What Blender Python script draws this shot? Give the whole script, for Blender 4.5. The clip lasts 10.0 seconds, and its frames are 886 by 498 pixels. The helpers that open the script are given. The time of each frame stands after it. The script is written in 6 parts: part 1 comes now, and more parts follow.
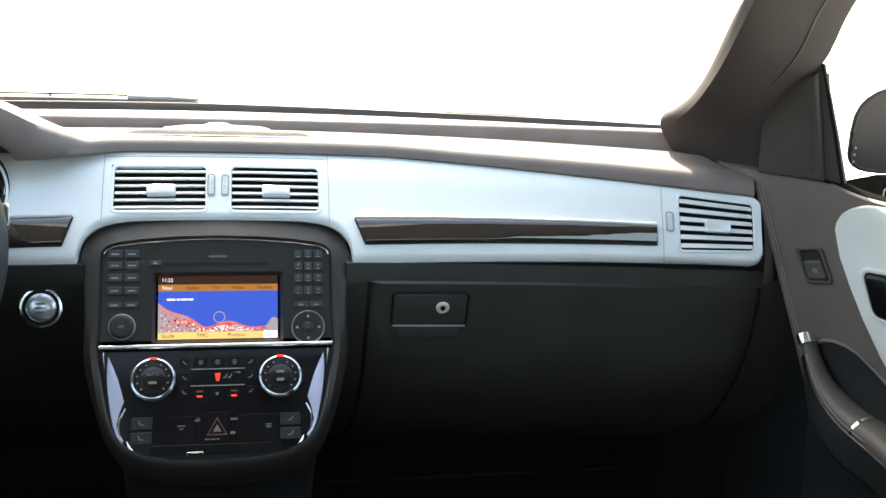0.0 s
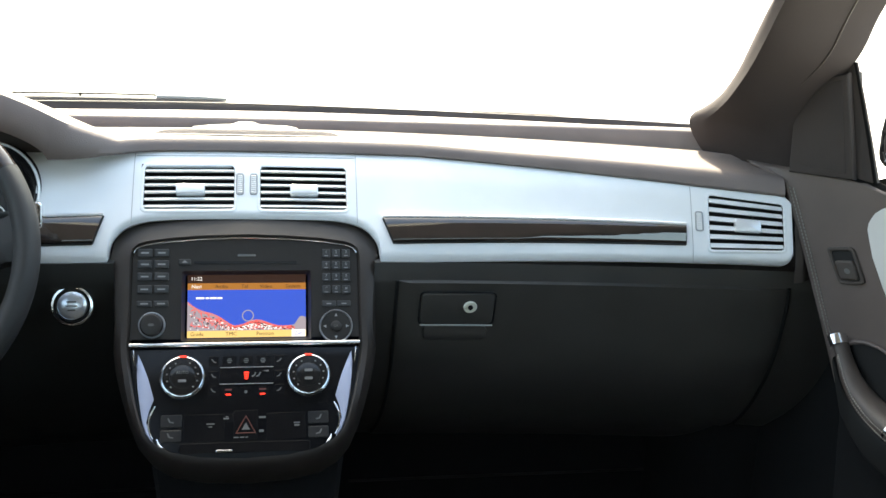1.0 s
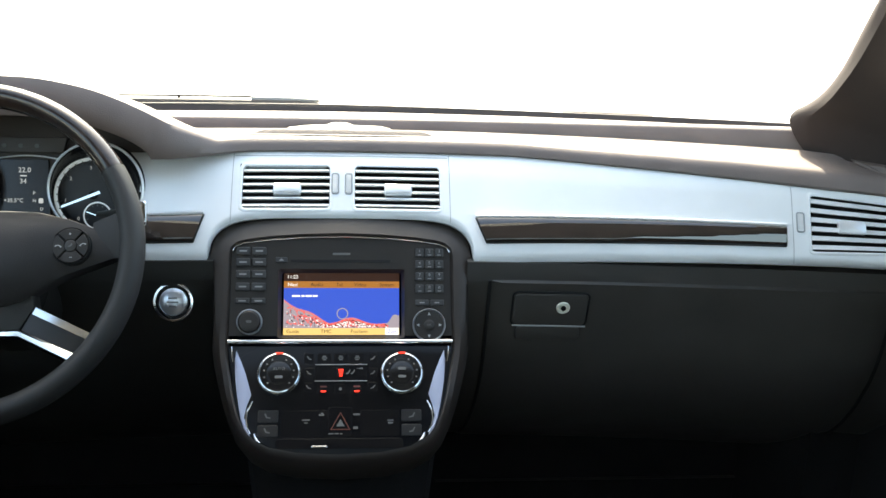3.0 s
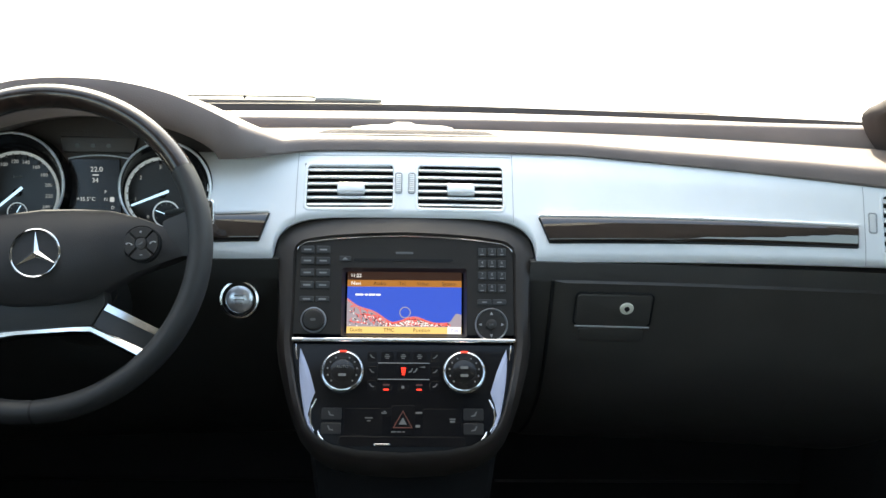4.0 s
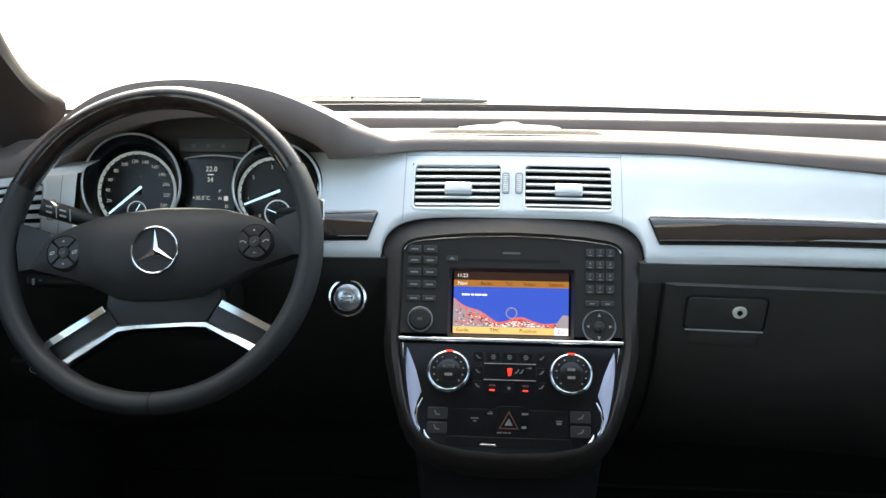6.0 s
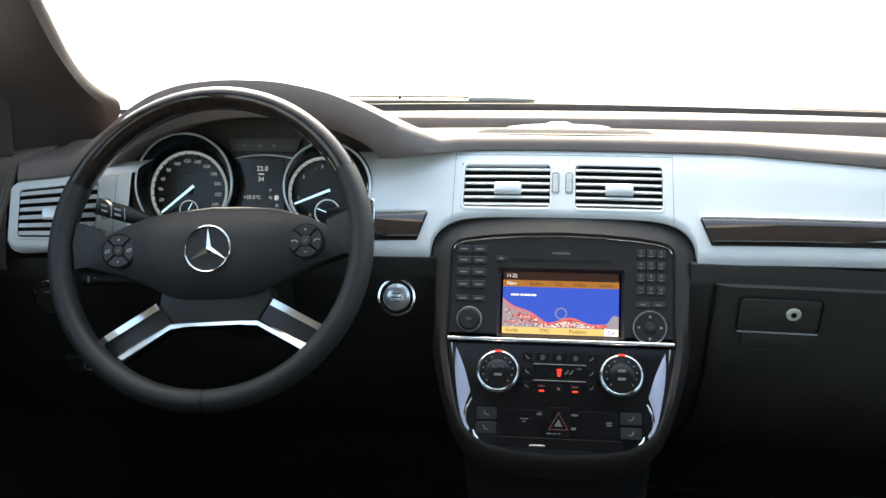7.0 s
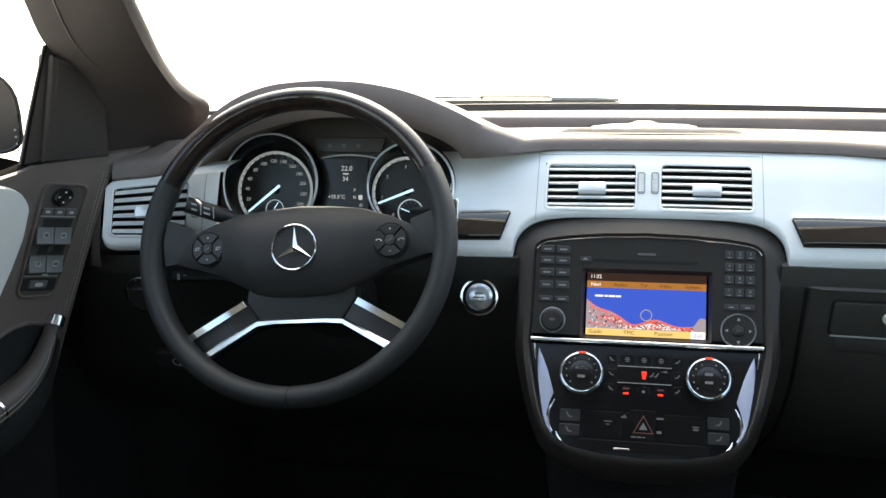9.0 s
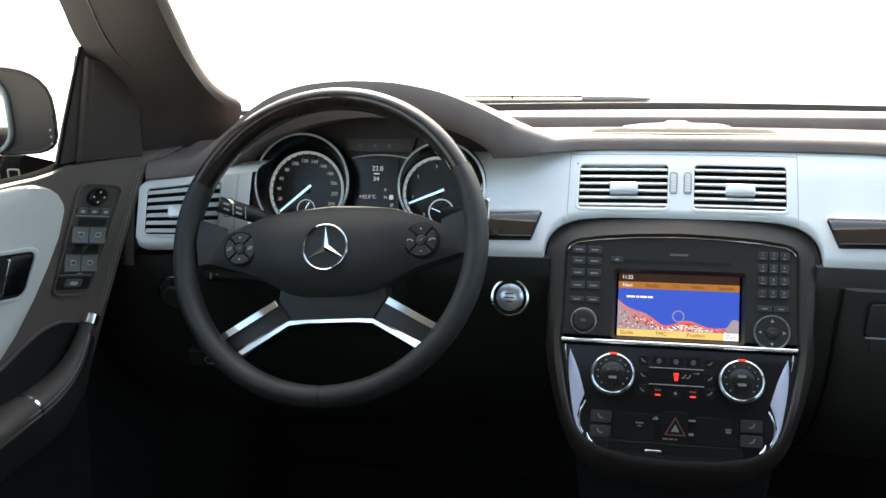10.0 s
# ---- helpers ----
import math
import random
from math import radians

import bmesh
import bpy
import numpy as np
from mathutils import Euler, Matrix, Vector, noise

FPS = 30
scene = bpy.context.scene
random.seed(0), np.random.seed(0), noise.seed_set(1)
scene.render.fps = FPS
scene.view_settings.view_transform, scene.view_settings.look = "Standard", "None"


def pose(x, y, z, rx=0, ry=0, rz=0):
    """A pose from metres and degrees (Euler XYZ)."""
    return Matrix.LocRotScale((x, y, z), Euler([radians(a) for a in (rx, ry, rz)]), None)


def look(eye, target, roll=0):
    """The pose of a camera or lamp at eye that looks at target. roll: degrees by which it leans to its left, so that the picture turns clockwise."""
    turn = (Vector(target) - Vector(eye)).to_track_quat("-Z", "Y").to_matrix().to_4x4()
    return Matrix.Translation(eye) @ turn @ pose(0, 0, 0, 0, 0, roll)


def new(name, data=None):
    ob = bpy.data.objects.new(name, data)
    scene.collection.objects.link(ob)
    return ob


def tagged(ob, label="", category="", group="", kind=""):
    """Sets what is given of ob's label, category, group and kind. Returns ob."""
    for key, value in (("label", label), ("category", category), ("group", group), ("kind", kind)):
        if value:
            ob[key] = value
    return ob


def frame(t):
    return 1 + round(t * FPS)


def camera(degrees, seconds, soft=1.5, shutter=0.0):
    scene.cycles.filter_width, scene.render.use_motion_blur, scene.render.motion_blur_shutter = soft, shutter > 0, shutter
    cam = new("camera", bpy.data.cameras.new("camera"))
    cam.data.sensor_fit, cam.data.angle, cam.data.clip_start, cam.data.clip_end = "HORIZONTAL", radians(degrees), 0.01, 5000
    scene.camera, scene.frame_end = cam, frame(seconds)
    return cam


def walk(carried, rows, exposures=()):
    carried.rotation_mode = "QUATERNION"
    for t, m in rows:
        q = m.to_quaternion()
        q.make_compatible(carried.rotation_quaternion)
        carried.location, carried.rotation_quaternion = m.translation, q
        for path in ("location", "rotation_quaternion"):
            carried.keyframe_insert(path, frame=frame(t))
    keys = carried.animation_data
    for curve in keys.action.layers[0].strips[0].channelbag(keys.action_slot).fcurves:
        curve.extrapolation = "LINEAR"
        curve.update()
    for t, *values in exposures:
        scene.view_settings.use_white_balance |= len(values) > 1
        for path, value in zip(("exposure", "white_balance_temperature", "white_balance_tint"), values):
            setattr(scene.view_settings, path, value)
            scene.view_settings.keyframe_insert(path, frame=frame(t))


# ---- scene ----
cam = camera(49.3, 10.0, soft=1.5)
EXPOSURE = 2.52
PATH = [
    (0.0, (0.0506, -0.4757, 1.1153), (0.4227, 1.4035, 0.5407), 3.06),
    (0.5, (0.0497, -0.4754, 1.1160), (0.3984, 1.4073, 0.5381), 2.91),
    (1.0, (0.0441, -0.4735, 1.1147), (0.3706, 1.4130, 0.5365), 2.78),
    (1.5, (0.0417, -0.4736, 1.1138), (0.3365, 1.4181, 0.5354), 2.58),
    (2.0, (0.0365, -0.4721, 1.1130), (0.2913, 1.4248, 0.5328), 2.36),
    (2.5, (0.0297, -0.4708, 1.1106), (0.2461, 1.4314, 0.5319), 2.11),
    (4.0, (0.0156, -0.4710, 1.1091), (0.0686, 1.4419, 0.5277), 1.08),
    (4.5, (0.0179, -0.4693, 1.1104), (0.0074, 1.4433, 0.5256), 0.71),
    (5.0, (0.0135, -0.4686, 1.1081), (-0.0468, 1.4437, 0.5257), 0.38),
    (5.5, (0.0084, -0.4682, 1.1064), (-0.0953, 1.4430, 0.5262), 0.10),
    (7.0, (-0.0109, -0.4683, 1.1071), (-0.2371, 1.4318, 0.5255), -0.61),
    (7.5, (-0.0119, -0.4683, 1.1060), (-0.2809, 1.4269, 0.5265), -0.90),
    (8.0, (-0.0155, -0.4681, 1.1068), (-0.3231, 1.4209, 0.5264), -1.14),
    (8.5, (-0.0182, -0.4681, 1.1045), (-0.3623, 1.4158, 0.5281), -1.36),
    (9.0, (-0.0215, -0.4686, 1.1037), (-0.4006, 1.4093, 0.5295), -1.58),
    (9.5, (-0.0247, -0.4685, 1.1046), (-0.4322, 1.4032, 0.5297), -1.75),
    (10.0, (-0.0259, -0.4684, 1.1059), (-0.4602, 1.3970, 0.5298), -1.92),
]
walk(cam, [(t, look(eye, target, roll)) for t, eye, target, roll in PATH], exposures=[(0.0, EXPOSURE + 0.06, 7400, 1), (5.0, EXPOSURE, 7400, 1), (10.0, EXPOSURE - 0.1, 7500, 1)])

# ---------------------------------------------------------------- light
world = bpy.data.worlds.new("sky")
scene.world = world
world.use_nodes = True
wn = world.node_tree
sky = wn.nodes.new("ShaderNodeTexSky")
sky.sky_type = "NISHITA"
sky.sun_disc = False
sky.sun_elevation, sky.sun_rotation = radians(50), radians(-10)
sky.air_density, sky.dust_density, sky.ozone_density = 1.0, 4.0, 1.0
wn.links.new(sky.outputs["Color"], wn.nodes["Background"].inputs["Color"])
wn.nodes["Background"].inputs["Strength"].default_value = 0.15
sun = new("sun", bpy.data.lights.new("sun", "SUN"))
sun.data.energy, sun.data.angle, sun.data.color = 3.5, radians(0.6), (1.0, 0.96, 0.9)
sun.matrix_world = look((-1.79, 10.14, 12.28), (0, 0, 0))


# ---------------------------------------------------------------- materials
def mat(name, color, rough=0.5, metal=0.0, coat=0.0, noise_scale=0.0, vary=0.0, bump=0.0, bump_scale=400.0, rough_vary=0.0, spec=0.5, emit=None, emit_strength=0.0):
    """A procedural surface: base colour with a cloudy variation, fine grain as bump, and uneven gloss."""
    m = bpy.data.materials.new(name)
    m.use_nodes = True
    nt = m.node_tree
    b = nt.nodes["Principled BSDF"]
    b.inputs["Base Color"].default_value = (*color, 1)
    b.inputs["Roughness"].default_value = rough
    b.inputs["Metallic"].default_value = metal
    b.inputs["Coat Weight"].default_value = coat
    b.inputs["Coat Roughness"].default_value = 0.06
    b.inputs["Specular IOR Level"].default_value = spec
    if emit:
        b.inputs["Emission Color"].default_value = (*emit, 1)
        b.inputs["Emission Strength"].default_value = emit_strength
    tc = nt.nodes.new("ShaderNodeTexCoord")
    if vary or rough_vary:
        big = nt.nodes.new("ShaderNodeTexNoise")
        big.inputs["Scale"].default_value = noise_scale or 14.0
        big.inputs["Detail"].default_value = 6.0
        nt.links.new(tc.outputs["Object"], big.inputs["Vector"])
        if vary:
            ramp = nt.nodes.new("ShaderNodeMapRange")
            ramp.inputs["From Min"].default_value, ramp.inputs["From Max"].default_value = 0.3, 0.7
            ramp.inputs["To Min"].default_value, ramp.inputs["To Max"].default_value = 1 - vary, 1 + vary
            nt.links.new(big.outputs["Fac"], ramp.inputs["Value"])
            mul = nt.nodes.new("ShaderNodeVectorMath")
            mul.operation = "SCALE"
            mul.inputs[0].default_value = color
            nt.links.new(ramp.outputs["Result"], mul.inputs["Scale"])
            nt.links.new(mul.outputs["Vector"], b.inputs["Base Color"])
        if rough_vary:
            rr = nt.nodes.new("ShaderNodeMapRange")
            rr.inputs["From Min"].default_value, rr.inputs["From Max"].default_value = 0.3, 0.7
            rr.inputs["To Min"].default_value, rr.inputs["To Max"].default_value = rough - rough_vary, rough + rough_vary
            nt.links.new(big.outputs["Fac"], rr.inputs["Value"])
            nt.links.new(rr.outputs["Result"], b.inputs["Roughness"])
    if bump:
        fine = nt.nodes.new("ShaderNodeTexVoronoi")
        fine.inputs["Scale"].default_value = bump_scale
        nt.links.new(tc.outputs["Object"], fine.inputs["Vector"])
        bp = nt.nodes.new("ShaderNodeBump")
        bp.inputs["Strength"].default_value = bump
        bp.inputs["Distance"].default_value = 0.0006
        nt.links.new(fine.outputs["Distance"], bp.inputs["Height"])
        nt.links.new(bp.outputs["Normal"], b.inputs["Normal"])
    return m


def burl_wood(name, ior):
    """Dark burl walnut under clear lacquer."""
    m = mat(name, (0.05, 0.03, 0.02), rough=0.45, coat=1.0, spec=0.1)
    m.node_tree.nodes["Principled BSDF"].inputs["Coat Roughness"].default_value = 0.025
    m.node_tree.nodes["Principled BSDF"].inputs["Coat IOR"].default_value = ior
    nt = m.node_tree
    tc = nt.nodes.new("ShaderNodeTexCoord")
    n1 = nt.nodes.new("ShaderNodeTexNoise")
    n1.inputs["Scale"].default_value, n1.inputs["Detail"].default_value, n1.inputs["Distortion"].default_value = 28, 8, 1.6
    ramp = nt.nodes.new("ShaderNodeValToRGB")
    ramp.color_ramp.elements[0].position, ramp.color_ramp.elements[0].color = 0.3, (0.011, 0.0075, 0.0065, 1)
    ramp.color_ramp.elements[1].position, ramp.color_ramp.elements[1].color = 0.75, (0.036, 0.023, 0.018, 1)
    nt.links.new(tc.outputs["Object"], n1.inputs["Vector"])
    nt.links.new(n1.outputs["Fac"], ramp.inputs["Fac"])
    nt.links.new(ramp.outputs["Color"], nt.nodes["Principled BSDF"].inputs["Base Color"])
    return m


def clear_glass(name):
    """A thin clear pane: it lets light straight through and mirrors faintly."""
    m = bpy.data.materials.new(name)
    m.use_nodes = True
    nt = m.node_tree
    nt.nodes.remove(nt.nodes["Principled BSDF"])
    clear, gloss, mix = (nt.nodes.new(k) for k in ("ShaderNodeBsdfTransparent", "ShaderNodeBsdfGlossy", "ShaderNodeMixShader"))
    clear.inputs["Color"].default_value = (0.93, 0.96, 0.95, 1)
    gloss.inputs["Roughness"].default_value = 0.02
    mix.inputs["Fac"].default_value = 0.03
    nt.links.new(clear.outputs["BSDF"], mix.inputs[1])
    nt.links.new(gloss.outputs["BSDF"], mix.inputs[2])
    nt.links.new(mix.outputs["Shader"], nt.nodes["Material Output"].inputs["Surface"])
    return m


def glow(name, color, strength):
    """Self-lit print or display, dimmed to the level of a dashboard by day."""
    return mat(name, (0.0, 0.0, 0.0), rough=0.4, emit=color, emit_strength=strength * 0.27)


BROWN = mat("taupe_leather", (0.128, 0.100, 0.089), rough=0.5, vary=0.10, bump=0.18, bump_scale=700, rough_vary=0.06)
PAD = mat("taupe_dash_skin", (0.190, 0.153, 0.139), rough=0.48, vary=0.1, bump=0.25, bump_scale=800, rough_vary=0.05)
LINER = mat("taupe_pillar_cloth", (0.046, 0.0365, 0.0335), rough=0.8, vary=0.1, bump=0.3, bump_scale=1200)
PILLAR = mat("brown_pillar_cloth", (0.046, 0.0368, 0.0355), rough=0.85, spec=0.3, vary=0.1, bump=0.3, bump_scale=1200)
HEADLINER = mat("grey_headliner_cloth", (0.15, 0.145, 0.14), rough=0.9, vary=0.06, bump=0.3, bump_scale=900)
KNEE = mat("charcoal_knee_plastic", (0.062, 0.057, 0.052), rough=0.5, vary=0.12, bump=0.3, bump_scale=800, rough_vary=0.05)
KNEE_LIT = mat("lit_side_knee_plastic", (0.052, 0.048, 0.044), rough=0.55, vary=0.12, bump=0.3, bump_scale=800, rough_vary=0.05)
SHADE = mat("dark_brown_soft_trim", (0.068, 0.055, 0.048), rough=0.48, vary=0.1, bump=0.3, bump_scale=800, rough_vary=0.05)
# Soft trim darkened for the console: shade low on the stack is in the colour.
SURROUND = mat("shaded_console_leather", (0.040, 0.032, 0.0272), rough=0.5, vary=0.1, bump=0.3, bump_scale=800, rough_vary=0.05)
SEAM = mat("panel_joint", (0.40, 0.41, 0.42), rough=0.5, vary=0.05)
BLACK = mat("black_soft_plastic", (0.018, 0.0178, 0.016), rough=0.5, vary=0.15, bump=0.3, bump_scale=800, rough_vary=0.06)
POCKET = mat("dark_pocket_plastic", (0.011, 0.0105, 0.0095), rough=0.6, spec=0.3, vary=0.15, bump=0.2, bump_scale=800)
ROCKER = mat("charcoal_rockers", (0.085, 0.083, 0.080), rough=0.38, vary=0.06)
DARK = mat("dark_recess_plastic", (0.006, 0.006, 0.006), rough=0.7, vary=0.1)
FACE = mat("charcoal_faceplate", (0.027, 0.0230, 0.0205), rough=0.44, vary=0.08)
SEATKEY = mat("dark_seat_keys", (0.011, 0.011, 0.0115), rough=0.4, vary=0.06)
RUBBER_KEY = mat("charcoal_rubber_keys", (0.048, 0.048, 0.048), rough=0.45, vary=0.06)
GLOSS = mat("piano_black", (0.006, 0.006, 0.007), rough=0.24, rough_vary=0.03, spec=0.22)
SILVER = mat("satin_silver_paint", (0.865, 0.885, 0.890), rough=0.38, metal=0.1, vary=0.03, bump=0.04, bump_scale=1500, rough_vary=0.03)
SILVER_D = mat("satin_silver_slat", (0.88, 0.88, 0.87), rough=0.35, metal=0.15, vary=0.04)
LILAC = mat("brushed_alloy_trim", (0.42, 0.46, 0.60), rough=0.5, metal=0.25, vary=0.03)
CHROME = mat("chrome", (0.82, 0.83, 0.84), rough=0.14, metal=1.0, rough_vary=0.03)
LEATHER = mat("black_wheel_leather", (0.028, 0.0278, 0.0275), rough=0.58, vary=0.15, bump=0.15, bump_scale=900, rough_vary=0.07)
HUB = mat("black_airbag_cover", (0.040, 0.0375, 0.0375), rough=0.6, spec=0.28, vary=0.1, bump=0.3, bump_scale=900)
CREAM = mat("pale_satin_door_panel", (0.71, 0.70, 0.675), rough=0.5, vary=0.05, bump=0.1, bump_scale=900)
WOOD = burl_wood("dark_burl_walnut", 1.9)
WHEEL_WOOD = burl_wood("dark_wheel_walnut", 1.55)
GLASS = clear_glass("window_glass")
STITCH = mat("pale_thread", (0.28, 0.26, 0.23), rough=0.8, vary=0.1)
CARPET = mat("black_carpet", (0.0045, 0.0045, 0.0045), rough=0.95, vary=0.3, bump=0.8, bump_scale=900)
WHITE = glow("lit_white_print", (0.85, 0.9, 1.0), 0.42)
KEY_DARK = mat("black_gloss_keys", (0.0075, 0.0075, 0.008), rough=0.22, vary=0.06)
CAP = mat("brushed_button_cap", (0.78, 0.80, 0.84), rough=0.3, metal=0.9, vary=0.03)
RING = mat("satin_metal_ring", (0.46, 0.47, 0.49), rough=0.32, metal=0.5, vary=0.03)
BRIGHT = mat("bright_metal_rim", (0.88, 0.89, 0.90), rough=0.28, metal=0.4, vary=0.02)
COWL = mat("grey_cowl_plastic", (0.085, 0.07, 0.064), rough=0.7, vary=0.1)
KEYPRINT = mat("pale_key_print", (0.32, 0.32, 0.31), rough=0.5, vary=0.05)
MARK = mat("white_print", (0.45, 0.45, 0.44), rough=0.5, vary=0.04)
MESH = mat("brown_speaker_mesh", (0.24, 0.21, 0.195), rough=0.8, vary=0.1, bump=0.5, bump_scale=1500)
PRINT = mat("grey_print", (0.145, 0.145, 0.14), rough=0.6, vary=0.05)
RED = glow("red_lamp", (1.0, 0.035, 0.02), 1.7)
RED_P = mat("red_print", (0.12, 0.03, 0.025), rough=0.5, vary=0.1)
GROUND = mat("pale_concrete", (0.62, 0.60, 0.57), rough=0.85, noise_scale=0.4, vary=0.08, bump=0.3, bump_scale=60)
BODY = mat("taupe_car_paint", (0.050, 0.041, 0.035), rough=0.5, metal=0.0, spec=0.25, vary=0.05)
MIRROR_BLACK = mat("black_mirror_plastic", (0.007, 0.007, 0.007), rough=0.8, spec=0.0, vary=0.1)
RUBBER = mat("black_rubber", (0.012, 0.0115, 0.011), rough=0.85, spec=0.0, vary=0.1)
IVORY = mat("key_lock_brass", (0.93, 0.90, 0.76), rough=0.35, metal=0.0, vary=0.05)


# ---------------------------------------------------------------- mesh helpers
def part(name, bm, material, parent=None, label="", smooth=True):
    """Links a bmesh as one mesh object under a thing or a part."""
    me = bpy.data.meshes.new(name)
    bmesh.ops.recalc_face_normals(bm, faces=bm.faces)
    bm.to_mesh(me)
    bm.free()
    if smooth:
        me.polygons.foreach_set("use_smooth", [True] * len(me.polygons))
        me.set_sharp_from_angle(angle=radians(38))
    me.materials.append(material)
    ob = new(name, me)
    ob.parent = parent
    if label:
        ob["label"] = label
    return ob


def thing(name, label, category, group="", kind=""):
    return tagged(new(name), label, category, group, kind)


def basis(origin, x, v):
    """A frame with x and v in the plane and n out of it."""
    x, v = Vector(x).normalized(), Vector(v).normalized()
    n = x.cross(v)
    return Matrix(((x[0], v[0], n[0], origin[0]), (x[1], v[1], n[1], origin[1]), (x[2], v[2], n[2], origin[2]), (0, 0, 0, 1)))


def rrect(cx, cy, w, h, r, seg=4):
    pts = []
    r = min(r, w / 2 - 1e-5, h / 2 - 1e-5)
    for k, (sx, sy) in enumerate(((1, 1), (-1, 1), (-1, -1), (1, -1))):
        for s in range(seg + 1):
            a = math.pi / 2 * (k + s / seg)
            pts.append((cx + sx * (w / 2 - r) + r * math.cos(a), cy + sy * (h / 2 - r) + r * math.sin(a)))
    return pts


def circle(cx, cy, r, seg=28):
    return [(cx + r * math.cos(2 * math.pi * k / seg), cy + r * math.sin(2 * math.pi * k / seg)) for k in range(seg)]


def place(M, p):
    """M is a frame, or a function of x, v, n."""
    return M(*p) if callable(M) else M @ Vector(p)


def slab(bm, pts, M, n0, n1, bevel=0.0, shrink=1.0):
    """A prism over an outline, from height n0 to n1, with a chamfered upper edge."""
    cx, cy = sum(p[0] for p in pts) / len(pts), sum(p[1] for p in pts) / len(pts)
    half = max(max(abs(p[0] - cx) for p in pts), 1e-6), max(max(abs(p[1] - cy) for p in pts), 1e-6)

    def inset(p, d):
        return cx + (p[0] - cx) * (1 - d / half[0]), cy + (p[1] - cy) * (1 - d / half[1])

    rings = [[(*p, n0) for p in pts]]
    if bevel:
        rings.append([(*p, n1 - bevel) for p in pts])
        rings.append([(*inset(p, bevel * 0.35), n1 - bevel * 0.3) for p in pts])
        rings.append([(*inset(p, bevel), n1) for p in pts])
    else:
        rings.append([(*p, n1) for p in pts])
    vs = [[bm.verts.new(place(M, p)) for p in ring] for ring in rings]
    for a, b in zip(vs, vs[1:]):
        for i in range(len(a)):
            j = (i + 1) % len(a)
            bm.faces.new((a[i], a[j], b[j], b[i]))
    bm.faces.new(vs[-1])
    bm.faces.new(list(reversed(vs[0])))
    return bm


def band(bm, outer, inner, M, n0, n1, bevel=0.0008):
    """A frame between two outlines with as many points."""
    rings = [[(*p, n0) for p in outer], [(*p, n1 - bevel) for p in outer]]
    mixed = lambda f: [(a[0] + (b[0] - a[0]) * f, a[1] + (b[1] - a[1]) * f, n1) for a, b in zip(outer, inner)]
    rings += [mixed(0.25), mixed(0.75), [(*p, n1 - bevel) for p in inner], [(*p, n0) for p in inner]]
    vs = [[bm.verts.new(place(M, p)) for p in ring] for ring in rings]
    for a, b in zip(vs, vs[1:] + vs[:1]):
        for i in range(len(a)):
            j = (i + 1) % len(a)
            bm.faces.new((a[i], a[j], b[j], b[i]))
    return bm


def lathe(bm, profile, M, cx=0.0, cy=0.0, seg=36, ring=False):
    """Turns a profile of (radius, height) round the normal."""
    rows = [[bm.verts.new(place(M, (cx + r * math.cos(2 * math.pi * k / seg), cy + r * math.sin(2 * math.pi * k / seg), h))) for k in range(seg)] for r, h in profile]
    for a, b in zip(rows, rows[1:]):
        for i in range(seg):
            j = (i + 1) % seg
            bm.faces.new((a[i], a[j], b[j], b[i]))
    if ring:
        return bm
    if profile[-1][0] > 1e-6:
        bm.faces.new(rows[-1])
    if profile[0][0] > 1e-6 and profile[0] != profile[-1]:
        bm.faces.new(list(reversed(rows[0])))
    return bm


def loft(bm, rows, close=False):
    """A sheet through rows of points."""
    vs = [[bm.verts.new(p) for p in row] for row in rows]
    for a, b in zip(vs, vs[1:]):
        n = len(a)
        for i in range(n if close else n - 1):
            j = (i + 1) % n
            bm.faces.new((a[i], a[j], b[j], b[i]))
    return bm


def tube(bm, path, radius, seg=10, flat=1.0, closed=False, up=(0, 0, 1)):
    """A round bar along a path; radius may be a function of the way along it."""
    pts = [Vector(p) for p in path]
    rows = []
    for i, p in enumerate(pts):
        a, b = (pts[i - 1], pts[(i + 1) % len(pts)]) if closed else (pts[max(i - 1, 0)], pts[min(i + 1, len(pts) - 1)])
        t = (b - a).normalized()
        side = t.cross(Vector(up))
        side = side.normalized() if side.length > 1e-6 else t.orthogonal().normalized()
        top = side.cross(t)
        r = radius(i / (len(pts) - 1)) if callable(radius) else radius
        rows.append([p + side * (r * math.cos(2 * math.pi * k / seg)) + top * (r * flat * math.sin(2 * math.pi * k / seg)) for k in range(seg)])
    if closed:
        rows.append(rows[0])
    loft(bm, rows, close=True)
    if not closed:
        bm.verts.ensure_lookup_table()
        n = len(bm.verts)
        bm.faces.new([bm.verts[n - 1 - k] for k in range(seg)])
        bm.faces.new([bm.verts[n - seg * len(rows) + k] for k in range(seg)])
    else:
        bmesh.ops.remove_doubles(bm, verts=bm.verts, dist=1e-6)
    return bm


def letters(text, size, M, material, parent, name="lettering", align="CENTER"):
    """Words in the built-in font, lying on a plane, as a mesh."""
    cu = bpy.data.curves.new(name, "FONT")
    cu.body, cu.size, cu.align_x, cu.align_y, cu.extrude, cu.resolution_u = text, size, align, "CENTER", 0.0001, 2
    tmp = bpy.data.objects.new(name, cu)
    me = bpy.data.meshes.new_from_object(tmp)
    bpy.data.objects.remove(tmp)
    bpy.data.curves.remove(cu)
    me.transform(M)
    me.materials.clear()
    me.materials.append(material)
    ob = new(name, me)
    ob.parent = parent
    return ob


def shift(M, x, v, n=0.0, turn=0.0):
    return M @ Matrix.Translation((x, v, n)) @ Matrix.Rotation(radians(turn), 4, "Z")


